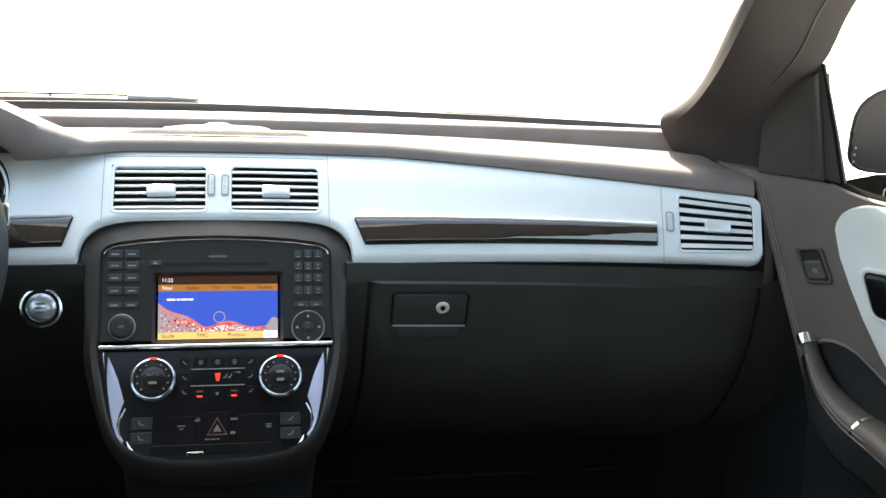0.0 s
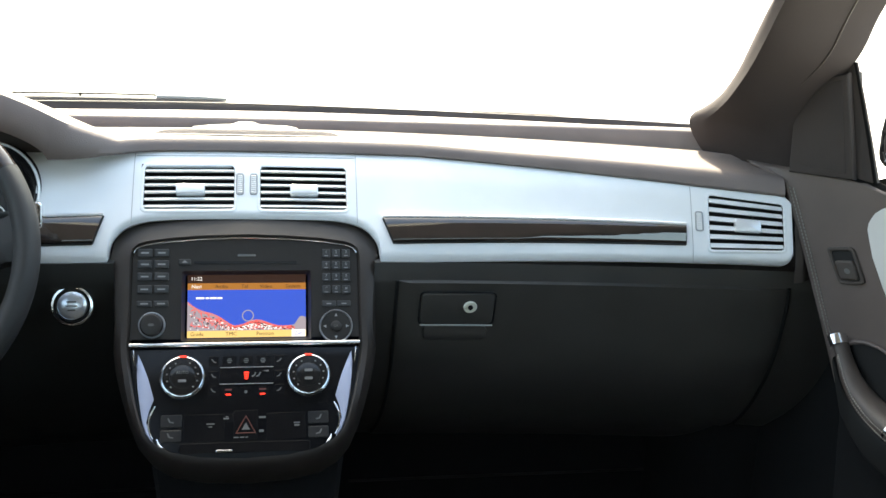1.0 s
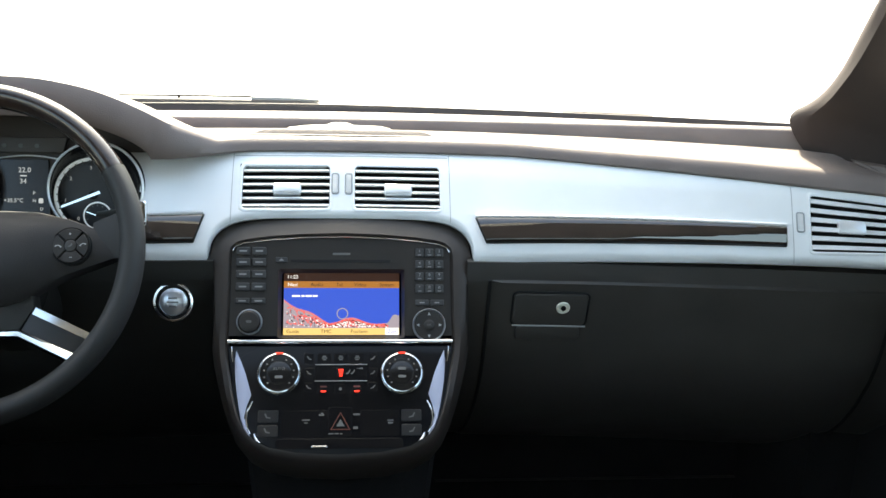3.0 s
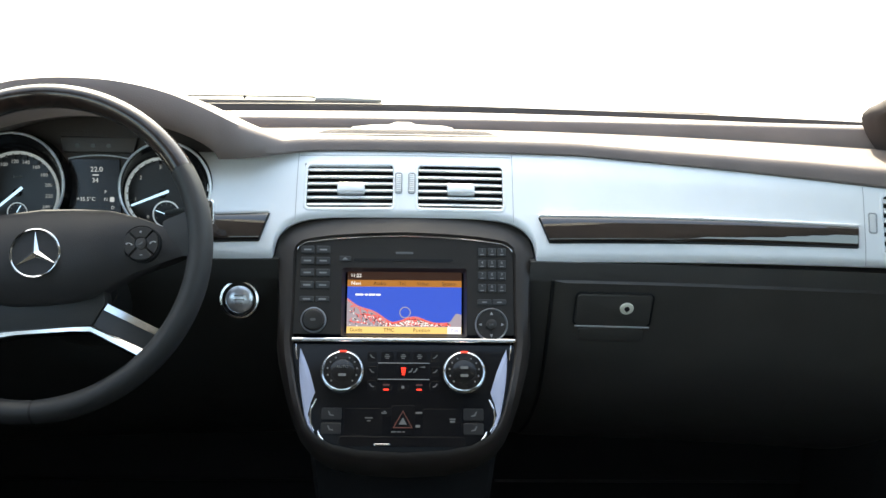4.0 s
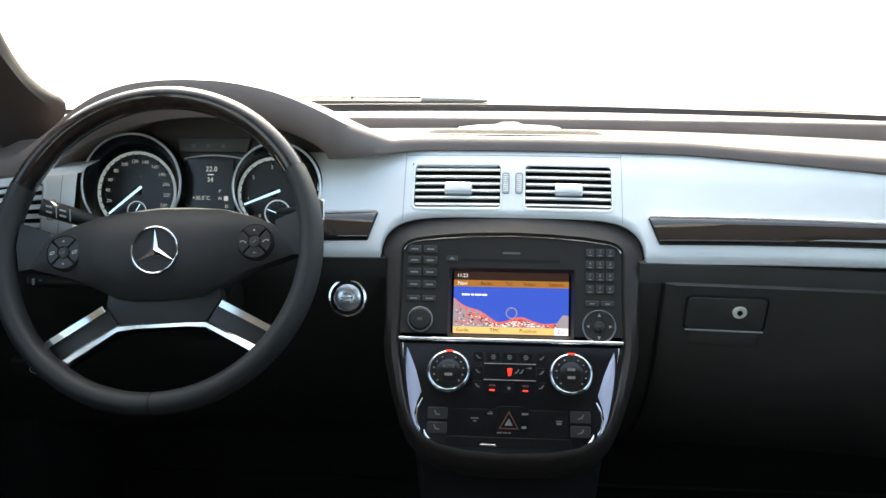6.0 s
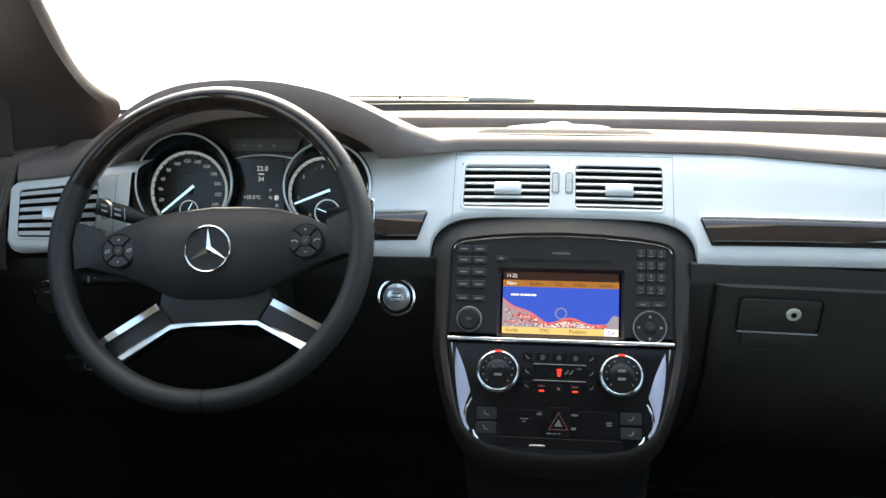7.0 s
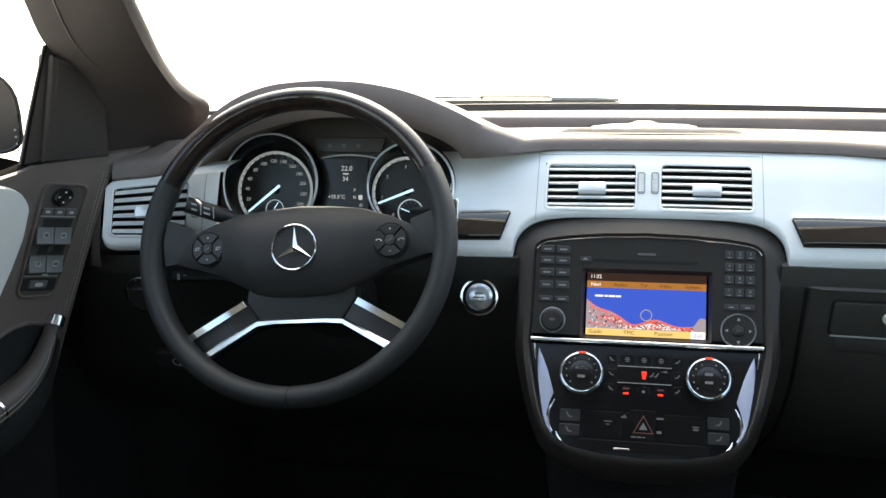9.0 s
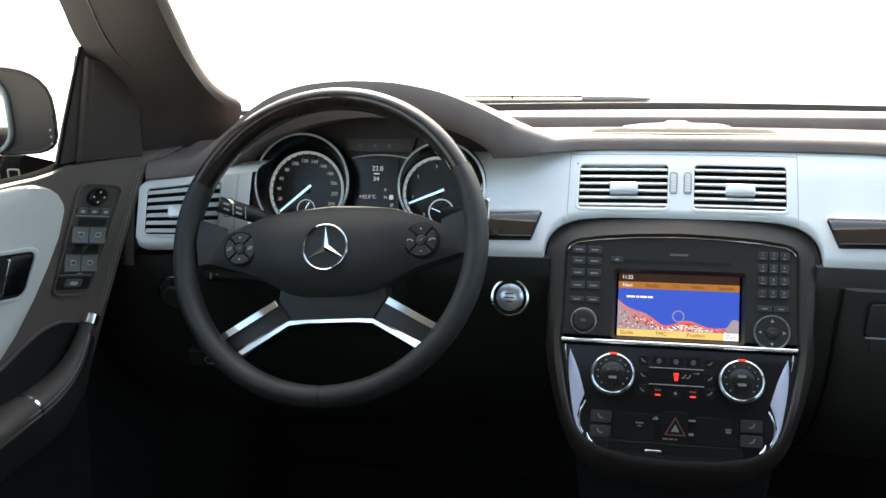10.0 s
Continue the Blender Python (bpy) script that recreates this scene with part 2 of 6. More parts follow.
def smooth(a, b, x):
    t = min(max((x - a) / (b - a), 0.0), 1.0)
    return t * t * (3 - 2 * t)


# ---------------------------------------------------------------- shapes shared by the cabin
def panel_y(x, z):
    """Depth of the silver dash panel, which sweeps towards the doors and leans back."""
    return 0.70 - 0.22 * x * x + max(0.4, 0.8 - 0.4 * (x / 0.6) ** 2) * (z - 0.78) + 8.0 * max(0.0, z - 0.835) ** 2 + 4.0 * max(0.0, 0.79 - z) ** 2


def end_round(x):
    """How far the panel's corners draw in towards its ends."""
    d = min(max(0.0, abs(x) - 0.662), 0.0139)
    return 0.014 - math.sqrt(0.014 ** 2 - d * d)


def panel_top(x):
    return 0.8625 - 0.040 * max(0.0, abs(x) - 0.22) - 0.6 * end_round(x)


def panel_low(x):
    a = abs(x)
    if a >= 0.165:
        return 0.746 + 0.034 * (a - 0.16) + end_round(x)
    return 0.746 + 0.047 * (1 - (a / 0.165) ** 7) ** 0.42


def on_panel(x, z, n=0.0):
    """A point of the silver panel, n out of it."""
    slope = max(0.4, 0.8 - 0.4 * (x / 0.6) ** 2)
    k = 1 / math.sqrt(1 + slope * slope + (0.44 * x) ** 2)
    return Vector((x - 0.44 * x * k * n, panel_y(x, z) - k * n, z + slope * k * n))


def door_x(y):
    return 0.78 - 0.106 * (max(0.0, y - 0.40) / 0.235) ** 1.6


def on_door(side):
    """Points of a door's face by y, z and the distance n into the cabin."""
    def at(y, z, n=0.0):
        e = 0.002
        dx = (door_x(y + e) - door_x(y - e)) / (2 * e)
        k = 1 / math.sqrt(1 + dx * dx)
        return Vector((side * (door_x(y) - k * n), y + dx * k * n, z))
    return at


def low_y(x, z):
    """Depth of the lower dash."""
    return 0.69 - 0.1 * x * x - 0.3 * (z - 0.68) + 2.6 * max(0.0, 0.625 - z) ** 2


UP = basis((0, 0.641, 0.652), (1, 0, 0), (0, 0.43, 0.903))
DN = basis((0, 0.641, 0.652), (1, 0, 0), (0, 0.6606, 0.7507))

# ---------------------------------------------------------------- the setting: ground and car shell
def box(bm, x0, x1, y0, y1, z0, z1):
    return slab(bm, [(x0, y0), (x1, y0), (x1, y1), (x0, y1)], Matrix.Identity(4), z0, z1, 0.004)


def simple(name, bm, material, label, category="", kind="structure"):
    return tagged(part(name, bm, material, None), label, category or name.split("_")[0], kind=kind)


bm = bmesh.new()
loft(bm, [[(x, y, -0.42) for x in (-900, -60, -8, 8, 60, 900)] for y in (-900, -60, -8, 8, 60, 900)])
simple("ground", bm, GROUND, "pale sunlit concrete ground outside the car", "ground")

bm = bmesh.new()
box(bm, -0.80, 0.80, -1.9, 1.05, 0.0, 0.06)
simple("floor", bm, CARPET, "black carpeted cabin floor", "floor")
bm = bmesh.new()
box(bm, -0.80, 0.80, 1.05, 1.10, 0.0, 0.80)
simple("wall_bulkhead", bm, CARPET, "black bulkhead behind the dashboard", "wall")
bm = bmesh.new()
box(bm, -0.80, 0.80, -1.95, -1.9, 0.0, 1.05)
box(bm, -0.80, -0.70, -1.95, -1.9, 1.05, 1.36)
box(bm, 0.70, 0.80, -1.95, -1.9, 1.05, 1.36)
simple("wall_rear", bm, LINER, "taupe rear wall of the cabin", "wall")


bm = bmesh.new()
box(bm, -0.80, 0.80, -1.95, 0.30, 1.36, 1.40)
simple("ceiling", bm, HEADLINER, "pale grey cloth headliner over the cabin", "ceiling")
# Unseen side walls: openings on the left admit light, the right stays closed.
for side, nm in ((1, "right"), (-1, "left")):
    bm = bmesh.new()
    box(bm, min(side * 0.80, side * 0.84), max(side * 0.80, side * 0.84), -1.95, -0.45, 0.0, 1.36 if side > 0 else 0.86)
    for y0, y1 in ((-0.57, -0.45), (-1.30, -1.20), (-1.95, -1.84)) if side < 0 else ():
        box(bm, -0.84, -0.80, y0, y1, 0.86, 1.36)
    simple("wall_" + nm, bm, LINER, "taupe trimmed side wall behind the front door", "wall")


for side, nm in ((1, "right"), (-1, "left")):
    bm = bmesh.new()
    box(bm, min(side * 0.785, side * 0.83), max(side * 0.785, side * 0.83), 0.40, 1.10, 0.0, 0.845)
    # Hidden ledge added to keep sun out of the gap beside the dash.
    box(bm, min(side * 0.645, side * 0.79), max(side * 0.645, side * 0.79), 0.668, 1.10, 0.795, 0.835)
    box(bm, min(side * 0.705, side * 0.79), max(side * 0.705, side * 0.79), 0.80, 1.06, 0.0, 0.80)
    simple("wall_kick_" + nm, bm, CARPET, "black carpeted footwell side with a hidden ledge against sun", "wall")


def windscreen():
    bm = bmesh.new()
    rows = []
    for k in range(7):
        s = k / 6
        rows.append([(x * (1 - 0.02 * s), (0.955 - 0.55 * x * x) * (1 - s) + 0.30 * s, (0.892 + 0.095 * x * x) * (1 - s) + 1.375 * s) for x in np.linspace(-0.585, 0.585, 13)])
    loft(bm, rows)
    ob = simple("window_1", bm, GLASS, "clear curved windscreen glass", "windscreen")
    ob.visible_shadow = False


windscreen()


def a_pillar(side, nm):
    """Pillar trim: from the dash corner up and back, swelling into the cabin."""
    a = np.array([(0.645, 0.715, 0.83), (0.570, 0.760, 0.920), (0.596, 0.718, 0.945), (0.600, 0.668, 0.986), (0.593, 0.620, 1.038), (0.587, 0.570, 1.092), (0.575, 0.45, 1.205), (0.565, 0.30, 1.36)])
    b = np.array([(0.688, 0.646, 0.825), (0.680, 0.632, 0.905), (0.679, 0.633, 0.943), (0.694, 0.614, 0.990), (0.713, 0.583, 1.018), (0.735, 0.590, 1.096), (0.74, 0.45, 1.225), (0.75, 0.30, 1.36)])
    s = np.linspace(0, 7, 43)
    blur = lambda c: np.stack([np.convolve(np.pad(np.interp(s, range(8), c[:, k]), 3, mode="reflect", reflect_type="odd"), np.ones(7) / 7, "valid") for k in range(3)], 1)
    a, b = blur(a), blur(b)
    bm = bmesh.new()
    rows = []
    for k, (p, q) in enumerate(zip(a, b)):
        flare = smooth(0.2, 3.0, s[k])
        inward = np.array([-0.62, -0.78, 0.0])
        row = [p + (0.035, 0.045, 0), p + (0.010, 0.016, 0)]
        for f in (0, 0.05, 0.10, 0.14, 0.17, 0.20, 0.24, 0.29, 0.36, 0.45, 0.55, 0.65, 0.75, 0.84, 0.92, 1):
            swell = 0.045 * flare * (0.6 * math.sin(math.pi * f ** 0.5) ** 0.75 + 0.4 * (smooth(0, 0.34, f) * 2 if f < 0.17 else 1 - ((f - 0.17) / 0.83) ** 1.7))
            row.append(p * (1 - f) + q * f + inward * swell)
        row.append(q + (0.004 + 0.03 * smooth(3.6, 2.6, s[k]), 0.03, 0))
        rows.append([(side * x, y, z) for x, y, z in row])
    loft(bm, rows)
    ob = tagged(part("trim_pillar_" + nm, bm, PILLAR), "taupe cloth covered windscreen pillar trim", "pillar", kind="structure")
    bm = bmesh.new()
    tube(bm, [Vector(row[14]) + Vector((-side * 0.0005, -0.0006, 0)) for row in rows[18:]], lambda f: 0.0003 + 0.0008 * smooth(0, 0.25, f), seg=6)
    part("seam", bm, SHADE, ob)


a_pillar(1, "right")
a_pillar(-1, "left")


# ---------------------------------------------------------------- dashboard
dash = thing("dashboard", "taupe dashboard with satin silver panel across its width", "dashboard")


HOOD_X = [-0.72, -0.64, -0.62, -0.595, -0.57, -0.535, -0.486, -0.43, -0.363, -0.303, -0.252, -0.216, -0.18, -0.155, -0.12, -0.09]
HOOD_Z = [0.0, 0.0, 0.006, 0.024, 0.049, 0.076, 0.0945, 0.0995, 0.0975, 0.086, 0.066, 0.047, 0.029, 0.018, 0.004, 0.0]


def hood(x):
    """Rise of the instrument hood over the dash top: steep towards the door, long towards the middle."""
    return float(np.mean(np.interp(x + np.linspace(-0.022, 0.022, 15), HOOD_X, HOOD_Z)))


def hood_mouth(x):
    d = x + 0.405
    return 0.058 * math.cos(math.pi * d / 0.345) ** 0.6 if abs(d) < 0.1725 else 0.0


VENTS = [(-0.071, 0.8253, 0.109, 0.0455), (0.0695, 0.8253, 0.108, 0.0455), (0.6215, 0.8085, 0.088, 0.064), (-0.6215, 0.8085, 0.088, 0.064)]


def in_vent(x, z):
    for cx, cz, w, h in VENTS:
        f = 1 - 0.16 * ((x - cx) / w + 0.5) if cx > 0.3 else (1 - 0.16 * (0.5 - (x - cx) / w) if cx < -0.3 else 1)
        if abs(x - cx) < w / 2 + 0.0025 and abs(z - cz) < h * f / 2 + 0.0015:
            return True
    return False


def silver_panel():
    bm = bmesh.new()
    xs = sorted(set(np.round(np.concatenate([np.linspace(-0.6758, 0.6758, 340), np.linspace(0.6620, 0.6758, 14), -np.linspace(0.6620, 0.6758, 14), np.linspace(0.13, 0.168, 40), -np.linspace(0.13, 0.168, 40)]), 5)))
    rows = []
    N = 36
    for k in range(N + 1):
        f = k / N
        rows.append([on_panel(x, panel_low(x) + (panel_top(x) - panel_low(x)) * f, -0.005 * max(0.0, 1 - f / 0.10) ** 2) for x in xs])
    lip = [[on_panel(x, panel_low(x), -0.005) + Vector((0, 0.006, -0.003)) for x in xs], [on_panel(x, panel_low(x), 0) + Vector((0, 0.03, -0.006)) for x in xs], [on_panel(x, panel_low(x), 0) + Vector((0, 0.20, -0.002)) for x in xs]]
    rows = lip[::-1] + rows + [[on_panel(x, panel_top(x)) + Vector((0, dy, 0.004)) for x in xs] for dy in (0.02, 0.06)]
    loft(bm, rows)
    gone = []
    for f in bm.faces:
        c = f.calc_center_median()
        d = c.x + 0.4015
        w = (abs(d) - 0.089) * 1.38
        in_cluster = abs(d) < 0.09 or (d < 0 and min(math.hypot(w, c.z - 0.824), math.hypot(w, c.z - 0.80)) < 0.0705) or (d > 0 and min(math.hypot(d - 0.1, c.z - 0.817), math.hypot(d - 0.1, c.z - 0.79)) < 0.0545)
        if in_vent(c.x, c.z) or in_cluster:
            gone.append(f)
    bmesh.ops.delete(bm, geom=gone, context="FACES")
    part("silver_panel", bm, SILVER, dash, "satin silver painted panel")
    for side in (1, -1):
        bm = bmesh.new()
        zs = np.linspace(panel_low(0.6758), panel_top(0.6758), 10)
        loft(bm, [[on_panel(side * 0.6758, z) for z in zs], [on_panel(side * 0.679, z) + Vector((0, 0.006, 0)) for z in zs], [on_panel(side * 0.680, z) + Vector((0, 0.05, 0)) for z in zs]])
        part("end_cap", bm, SILVER, dash)
        bm = bmesh.new()
        zs = np.linspace(0.740, 0.858, 12)
        loft(bm, [[Vector((side * x, panel_y(0.68, z) + dy, z)) for z in zs] for x, dy in ((0.682, 0.006), (0.694, 0.008), (0.706, 0.016), (0.73, 0.05))])
        part("end_trim", bm, SHADE, dash, "dark taupe end trim beside the door")


silver_panel()


def ridge_y(x):
    return 0.886 - 0.39 * x * x


def ridge_z(x):
    return 0.8765 + 0.018 * x * x


def ridge_top(x):
    return 0.8905 + 0.05 * x * x


def dash_pad():
    """The soft upper dash: front roll, instrument hood, flat top, defroster ridge."""
    bm = bmesh.new()
    xs = np.unique(np.round(np.concatenate([np.linspace(-0.668, -0.10, 130), np.linspace(-0.10, 0.668, 80)]), 5))
    rows = [[] for _ in range(16)]
    for x in xs:
        h, m = hood(x), hood_mouth(x)
        on = smooth(0.0, 0.05, h)
        h = h if h > 1e-4 else 0.0
        zt, yt = panel_top(x), panel_y(x, panel_top(x))
        yf = yt + (0.712 - yt) * on if h else yt
        yf = min(yf, yt) if x > -0.40 else min(yf, yt + 0.5 * (yf - yt))
        zb = zt + m
        zc = zt + 0.0195 + 0.006 * smooth(0.25, 0.62, abs(x)) + h * 0.985
        if h:
            zc = max(zt + 0.0195 + 0.006 * smooth(0.25, 0.62, abs(x)), 0.862 + h)
        thick = zc - zb
        yr, zr, zm = ridge_y(x), ridge_z(x), ridge_top(x)
        ycrest = yf + 0.018 + 0.004 * on
        zmid = (zr + zc) / 2 if h < 0.02 else zc - 0.012
        ymid = ycrest + (yr - ycrest) * 0.5
        pts = [(yf + 0.10, zb - 0.004 - 0.01 * on), (yf + 0.008, zb - 0.001), (yf + 0.0005, zb + 0.0008), (yf - 0.002, zb + thick * 0.18), (yf + 0.0005, zb + thick * 0.50), (yf + 0.005, zb + thick * 0.82), (yf + 0.010, zc - 0.0012), (ycrest - 0.003, zc),
               (ymid, zmid), (yr - 0.03, zr + 0.25 * max(0, zc - zr - 0.02)), (yr, zr - 0.002), (yr + 0.0012, zr + 0.0015), (yr + 0.004, zm - 0.0055), (yr + 0.008, zm - 0.0018), (yr + 0.015, zm - 0.0004), (max(0.955 - 0.55 * x * x, yr + 0.03), zm - 0.0032)]
        for row, (y, z) in zip(rows, pts):
            row.append((x, y, z))
    loft(bm, rows)
    part("dash_pad", bm, PAD, dash, "soft taupe grained dash top with instrument hood")


dash_pad()


def lower_dash():
    """Dark knee panels either side of the centre console."""
    for side in (1, -1):
        bm = bmesh.new()
        xs = [side * v for v in np.linspace(0.157, 0.80, 28)]
        zs = [0.745, 0.735, 0.7225, 0.718, 0.70, 0.66, 0.60, 0.57, 0.54, 0.51, 0.48, 0.44, 0.40, 0.36, 0.32, 0.28, 0.24]
        rows = [[(x, low_y(x, z) + 0.32 * max(0, z - 0.721), z) for x in xs] for z in zs]
        rows = [[(x, low_y(x, 0.745) + 0.09, 0.7455 + 0.030 * max(0.0, abs(x) - 0.17)) for x in xs]] + rows
        rows += [[(x, low_y(x, 0.24) + 0.02, 0.23) for x in xs], [(x, low_y(x, 0.24) + 0.06, 0.22) for x in xs], [(x, 1.04, 0.22) for x in xs]]
        loft(bm, rows)
        # Lighter plastic on the better lit passenger side; driver-side shade is in the colour.
        part("knee_panel", bm, KNEE_LIT if side > 0 else BLACK, dash, "dark grained plastic knee panel")


lower_dash()


def surround_outline():
    """Half outline of the centre stack's black face, from its top middle down the right side to its bottom middle: x, v."""
    top = [(0.0, 0.133), (0.05, 0.1315), (0.09, 0.1285), (0.118, 0.1245), (0.128, 0.1215), (0.1345, 0.116), (0.1365, 0.108)]
    side = [(0.137, 0.07), (0.1375, 0.03), (0.1385, 0.0), (0.1365, -0.02), (0.133, -0.04), (0.128, -0.065), (0.121, -0.09), (0.1145, -0.105), (0.103, -0.119), (0.083, -0.130), (0.050, -0.1365), (0.0, -0.139)]
    half = top + side
    return half + [(-x, v) for x, v in reversed(half[1:-1])]


def stack(x, v, n=0.0):
    """Points of the centre stack's face: steep above the chrome strip, flatter below."""
    return UP @ Vector((x, v, n)) if v >= 0 else DN @ Vector((x, v, n))


def console():
    c = thing("center_console", "taupe padded surround of the centre stack", "console")
    out = surround_outline()
    n = len(out)
    rows = [[] for _ in range(7)]
    for i, (x, v) in enumerate(out):
        a, b = out[i - 1], out[(i + 1) % n]
        t = Vector((b[0] - a[0], b[1] - a[1])).normalized()
        ox, ov = -t.y, t.x
        if ox * x + ov * (v - 0.0) < 0:
            ox, ov = -ox, -ov
        low = smooth(0.02, -0.12, v)
        top = smooth(0.10, 0.125, v)
        grow = 0.009 * smooth(0.05, 0.11, v)
        for row, (o, h) in zip(rows, ((-0.001, -0.012), (0.0, 0.0), (0.0025, 0.0035 - 0.004 * low), (0.009 + grow * 0.4 - 0.001 * low, 0.0045 - 0.006 * top - 0.011 * low), (0.0165 + grow - 0.004 * low, -0.009 * top - 0.034 * low), (0.0215 + grow + 0.002 * top - 0.007 * low, -0.02 + 0.004 * top - 0.034 * low), (0.022 + grow - 0.009 * low, -0.085))):
            row.append(stack(x + ox * o, v + ov * o, h) if (v + ov * o) * v >= 0 else stack(x + ox * o, v, h))
    bm = bmesh.new()
    loft(bm, rows, close=True)
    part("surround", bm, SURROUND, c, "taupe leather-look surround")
    bm = bmesh.new()
    rows = []
    for z, w, y in ((0.64, 0.142, 0.70), (0.58, 0.138, 0.665), (0.53, 0.130, 0.645), (0.48, 0.121, 0.640), (0.42, 0.115, 0.638), (0.34, 0.112, 0.60), (0.30, 0.112, 0.45), (0.28, 0.112, 0.20)):
        rows.append([(-w, y + 0.20, z - 0.02), (-w, y + 0.02, z), (-w + 0.008, y + 0.004, z), (-w + 0.025, y, z), (w - 0.025, y, z), (w - 0.008, y + 0.004, z), (w, y + 0.02, z), (w, y + 0.20, z - 0.02)])
    loft(bm, rows)
    part("tunnel", bm, CARPET, c, "black carpeted lower console")


console()


# ---------------------------------------------------------------- doors
def door(side, nm):
    at = on_door(side)
    d = thing("door_" + nm, "taupe leather door panel with pale satin insert", "door", "front doors", "structure")
    bm = bmesh.new()
    zs = np.linspace(0.878, 0.56, 28)
    front = lambda z: 0.6385 - 0.385 * (0.864 - z) + 2.4 * max(0, z - 0.864)
    crown = lambda y: 0.8705 + 0.0105 * smooth(0.515, 0.575, y)
    rows = []
    for k, z in enumerate(zs):
        yf = front(z)
        row = [at(yf + 0.006, z, -0.06), at(yf + 0.005, z, -0.012), at(yf + 0.003, z, -0.003), at(yf, z, 0.001), at(yf - 0.004, z, 0.002)]
        row += [at(y, min(z, crown(y)), 0.0) for y in np.linspace(yf - 0.012, -0.45, 60)]
        rows.append(row)
    ledge = []
    for dz, n in ((-0.004, -0.028), (0.0030, -0.014), (0.0025, -0.003)):
        yf = front(0.878)
        ledge.append([at(yf + 0.006, 0.878 + dz, -0.06)] + [at(yf + o, 0.878 + dz, n) for o in (0.005, 0.003, 0, -0.004)] + [at(y, min(0.878, crown(y)) + dz, n) for y in np.linspace(yf - 0.012, -0.45, 60)])
    loft(bm, ledge + rows)
    part("upper_panel", bm, BROWN, d, "taupe stitched leather panel")
    bm = bmesh.new()
    tube(bm, [at(front(z) - 0.001, z + 0.001, -0.0004) for z in np.linspace(0.878, 0.70, 24)], 0.0030, seg=8)
    part("edge_piping", bm, BROWN, d)
    # seam of thread along the front edge
    bm = bmesh.new()
    for k in range(46):
        z = 0.858 - k * 0.0042
        for o in (0.0045, 0.0085):
            tube(bm, [at(front(z) - o, z, 0.0019), at(front(z - 0.0030) - o, z - 0.0030, 0.0019)], 0.0008, seg=5)
    tagged(part("stitching", bm, STITCH, d, "double row of pale thread"), kind="stuff")
    # pale insert
    cols = []
    bm = bmesh.new()
    ys = list(np.linspace(-0.40, 0.49, 30)) + [0.50, 0.51, 0.52, 0.528, 0.534, 0.5375, 0.539]
    lower = lambda y: np.interp(y, [-0.4, 0.30, 0.38, 0.43, 0.455, 0.486, 0.511, 0.529, 0.539], [0.63, 0.64, 0.65, 0.668, 0.688, 0.724, 0.763, 0.797, 0.828])
    upper = lambda y: np.interp(y, [-0.4, 0.49, 0.51, 0.522, 0.531, 0.536, 0.539], [0.868, 0.868, 0.866, 0.861, 0.855, 0.848, 0.836])
    for y in ys:
        z0, z1 = lower(y), upper(y)
        z1 = max(z1, z0 + 0.002)
        cols.append([at(y, z0, -0.003), at(y, z0 + 0.0005, 0.0035)] + [at(y, z0 + (z1 - z0) * f, 0.006) for f in np.linspace(0.03, 0.97, 10)] + [at(y, z1 - 0.0005, 0.0035), at(y, z1, -0.003)])
    cols.append([p + Vector((0, 0.003, 0)) + (at(0.5, 0, -0.004) - at(0.5, 0, 0)) for p in cols[-1]])
    loft(bm, cols)
    part("insert", bm, CREAM, d, "pale satin silver insert")
    # inner release handle
    M = lambda y, z, n: at(y, z, n)
    bm = bmesh.new()
    slant = lambda pts: [(0.456 + u + 0.5 * w, 0.769 + w - 0.14 * u) for u, w in pts]
    o = slant(rrect(0, 0, 0.070, 0.058, 0.012, 5))
    i = slant(rrect(0, 0, 0.061, 0.049, 0.009, 5))
    band(bm, o, i, M, 0.002, 0.0095)
    hb = part("handle_bezel", bm, CREAM, d, "pale satin bezel of the release handle")
    bm = bmesh.new()
    slab(bm, i, M, 0.0062, 0.0072)
    part("handle_cup", bm, DARK, hb)
    bm = bmesh.new()
    slab(bm, slant(rrect(0.010, 0.001, 0.034, 0.044, 0.007)), M, 0.0075, 0.015, 0.004)
    part("release_lever", bm, GLOSS, hb, "glossy black release lever")
    bm = bmesh.new()
    slab(bm, slant(rrect(-0.006, 0.0, 0.0025, 0.042, 0.001, 2)), M, 0.0075, 0.017, 0.001)
    part("lever_edge", bm, CHROME, hb)
    # pull handle and armrest
    path = [(0.545, 0.682, 0.010), (0.5305, 0.6633, 0.018), (0.513, 0.643, 0.026), (0.479, 0.6245, 0.033), (0.435, 0.6165, 0.036), (0.388, 0.616, 0.038), (0.30, 0.616, 0.040), (0.10, 0.616, 0.042), (-0.3, 0.616, 0.042)]
    pp = np.array(path)
    s = np.linspace(0, len(path) - 1, 90)
    soft = [np.convolve(np.pad(np.interp(s, range(len(path)), pp[:, k]), 6, mode="reflect", reflect_type="odd"), np.ones(13) / 13, "valid") for k in range(3)]
    P = [at(*p) for p in zip(*soft)]
    thick = lambda f: 0.0105 + 0.0135 * smooth(0.05, 0.55, f)
    bm = bmesh.new()
    tube(bm, P, thick, seg=14, flat=0.72)
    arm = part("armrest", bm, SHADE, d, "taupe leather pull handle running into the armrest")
    bm = bmesh.new()
    tube(bm, [at(0.5510, 0.6888, 0.0075), at(0.5470, 0.6838, 0.0100), at(0.5440, 0.6800, 0.0115)], 0.0122, seg=14, flat=0.78)
    part("cap", bm, CHROME, arm, "bright chrome end cap")
    k = 44
    bm = bmesh.new()
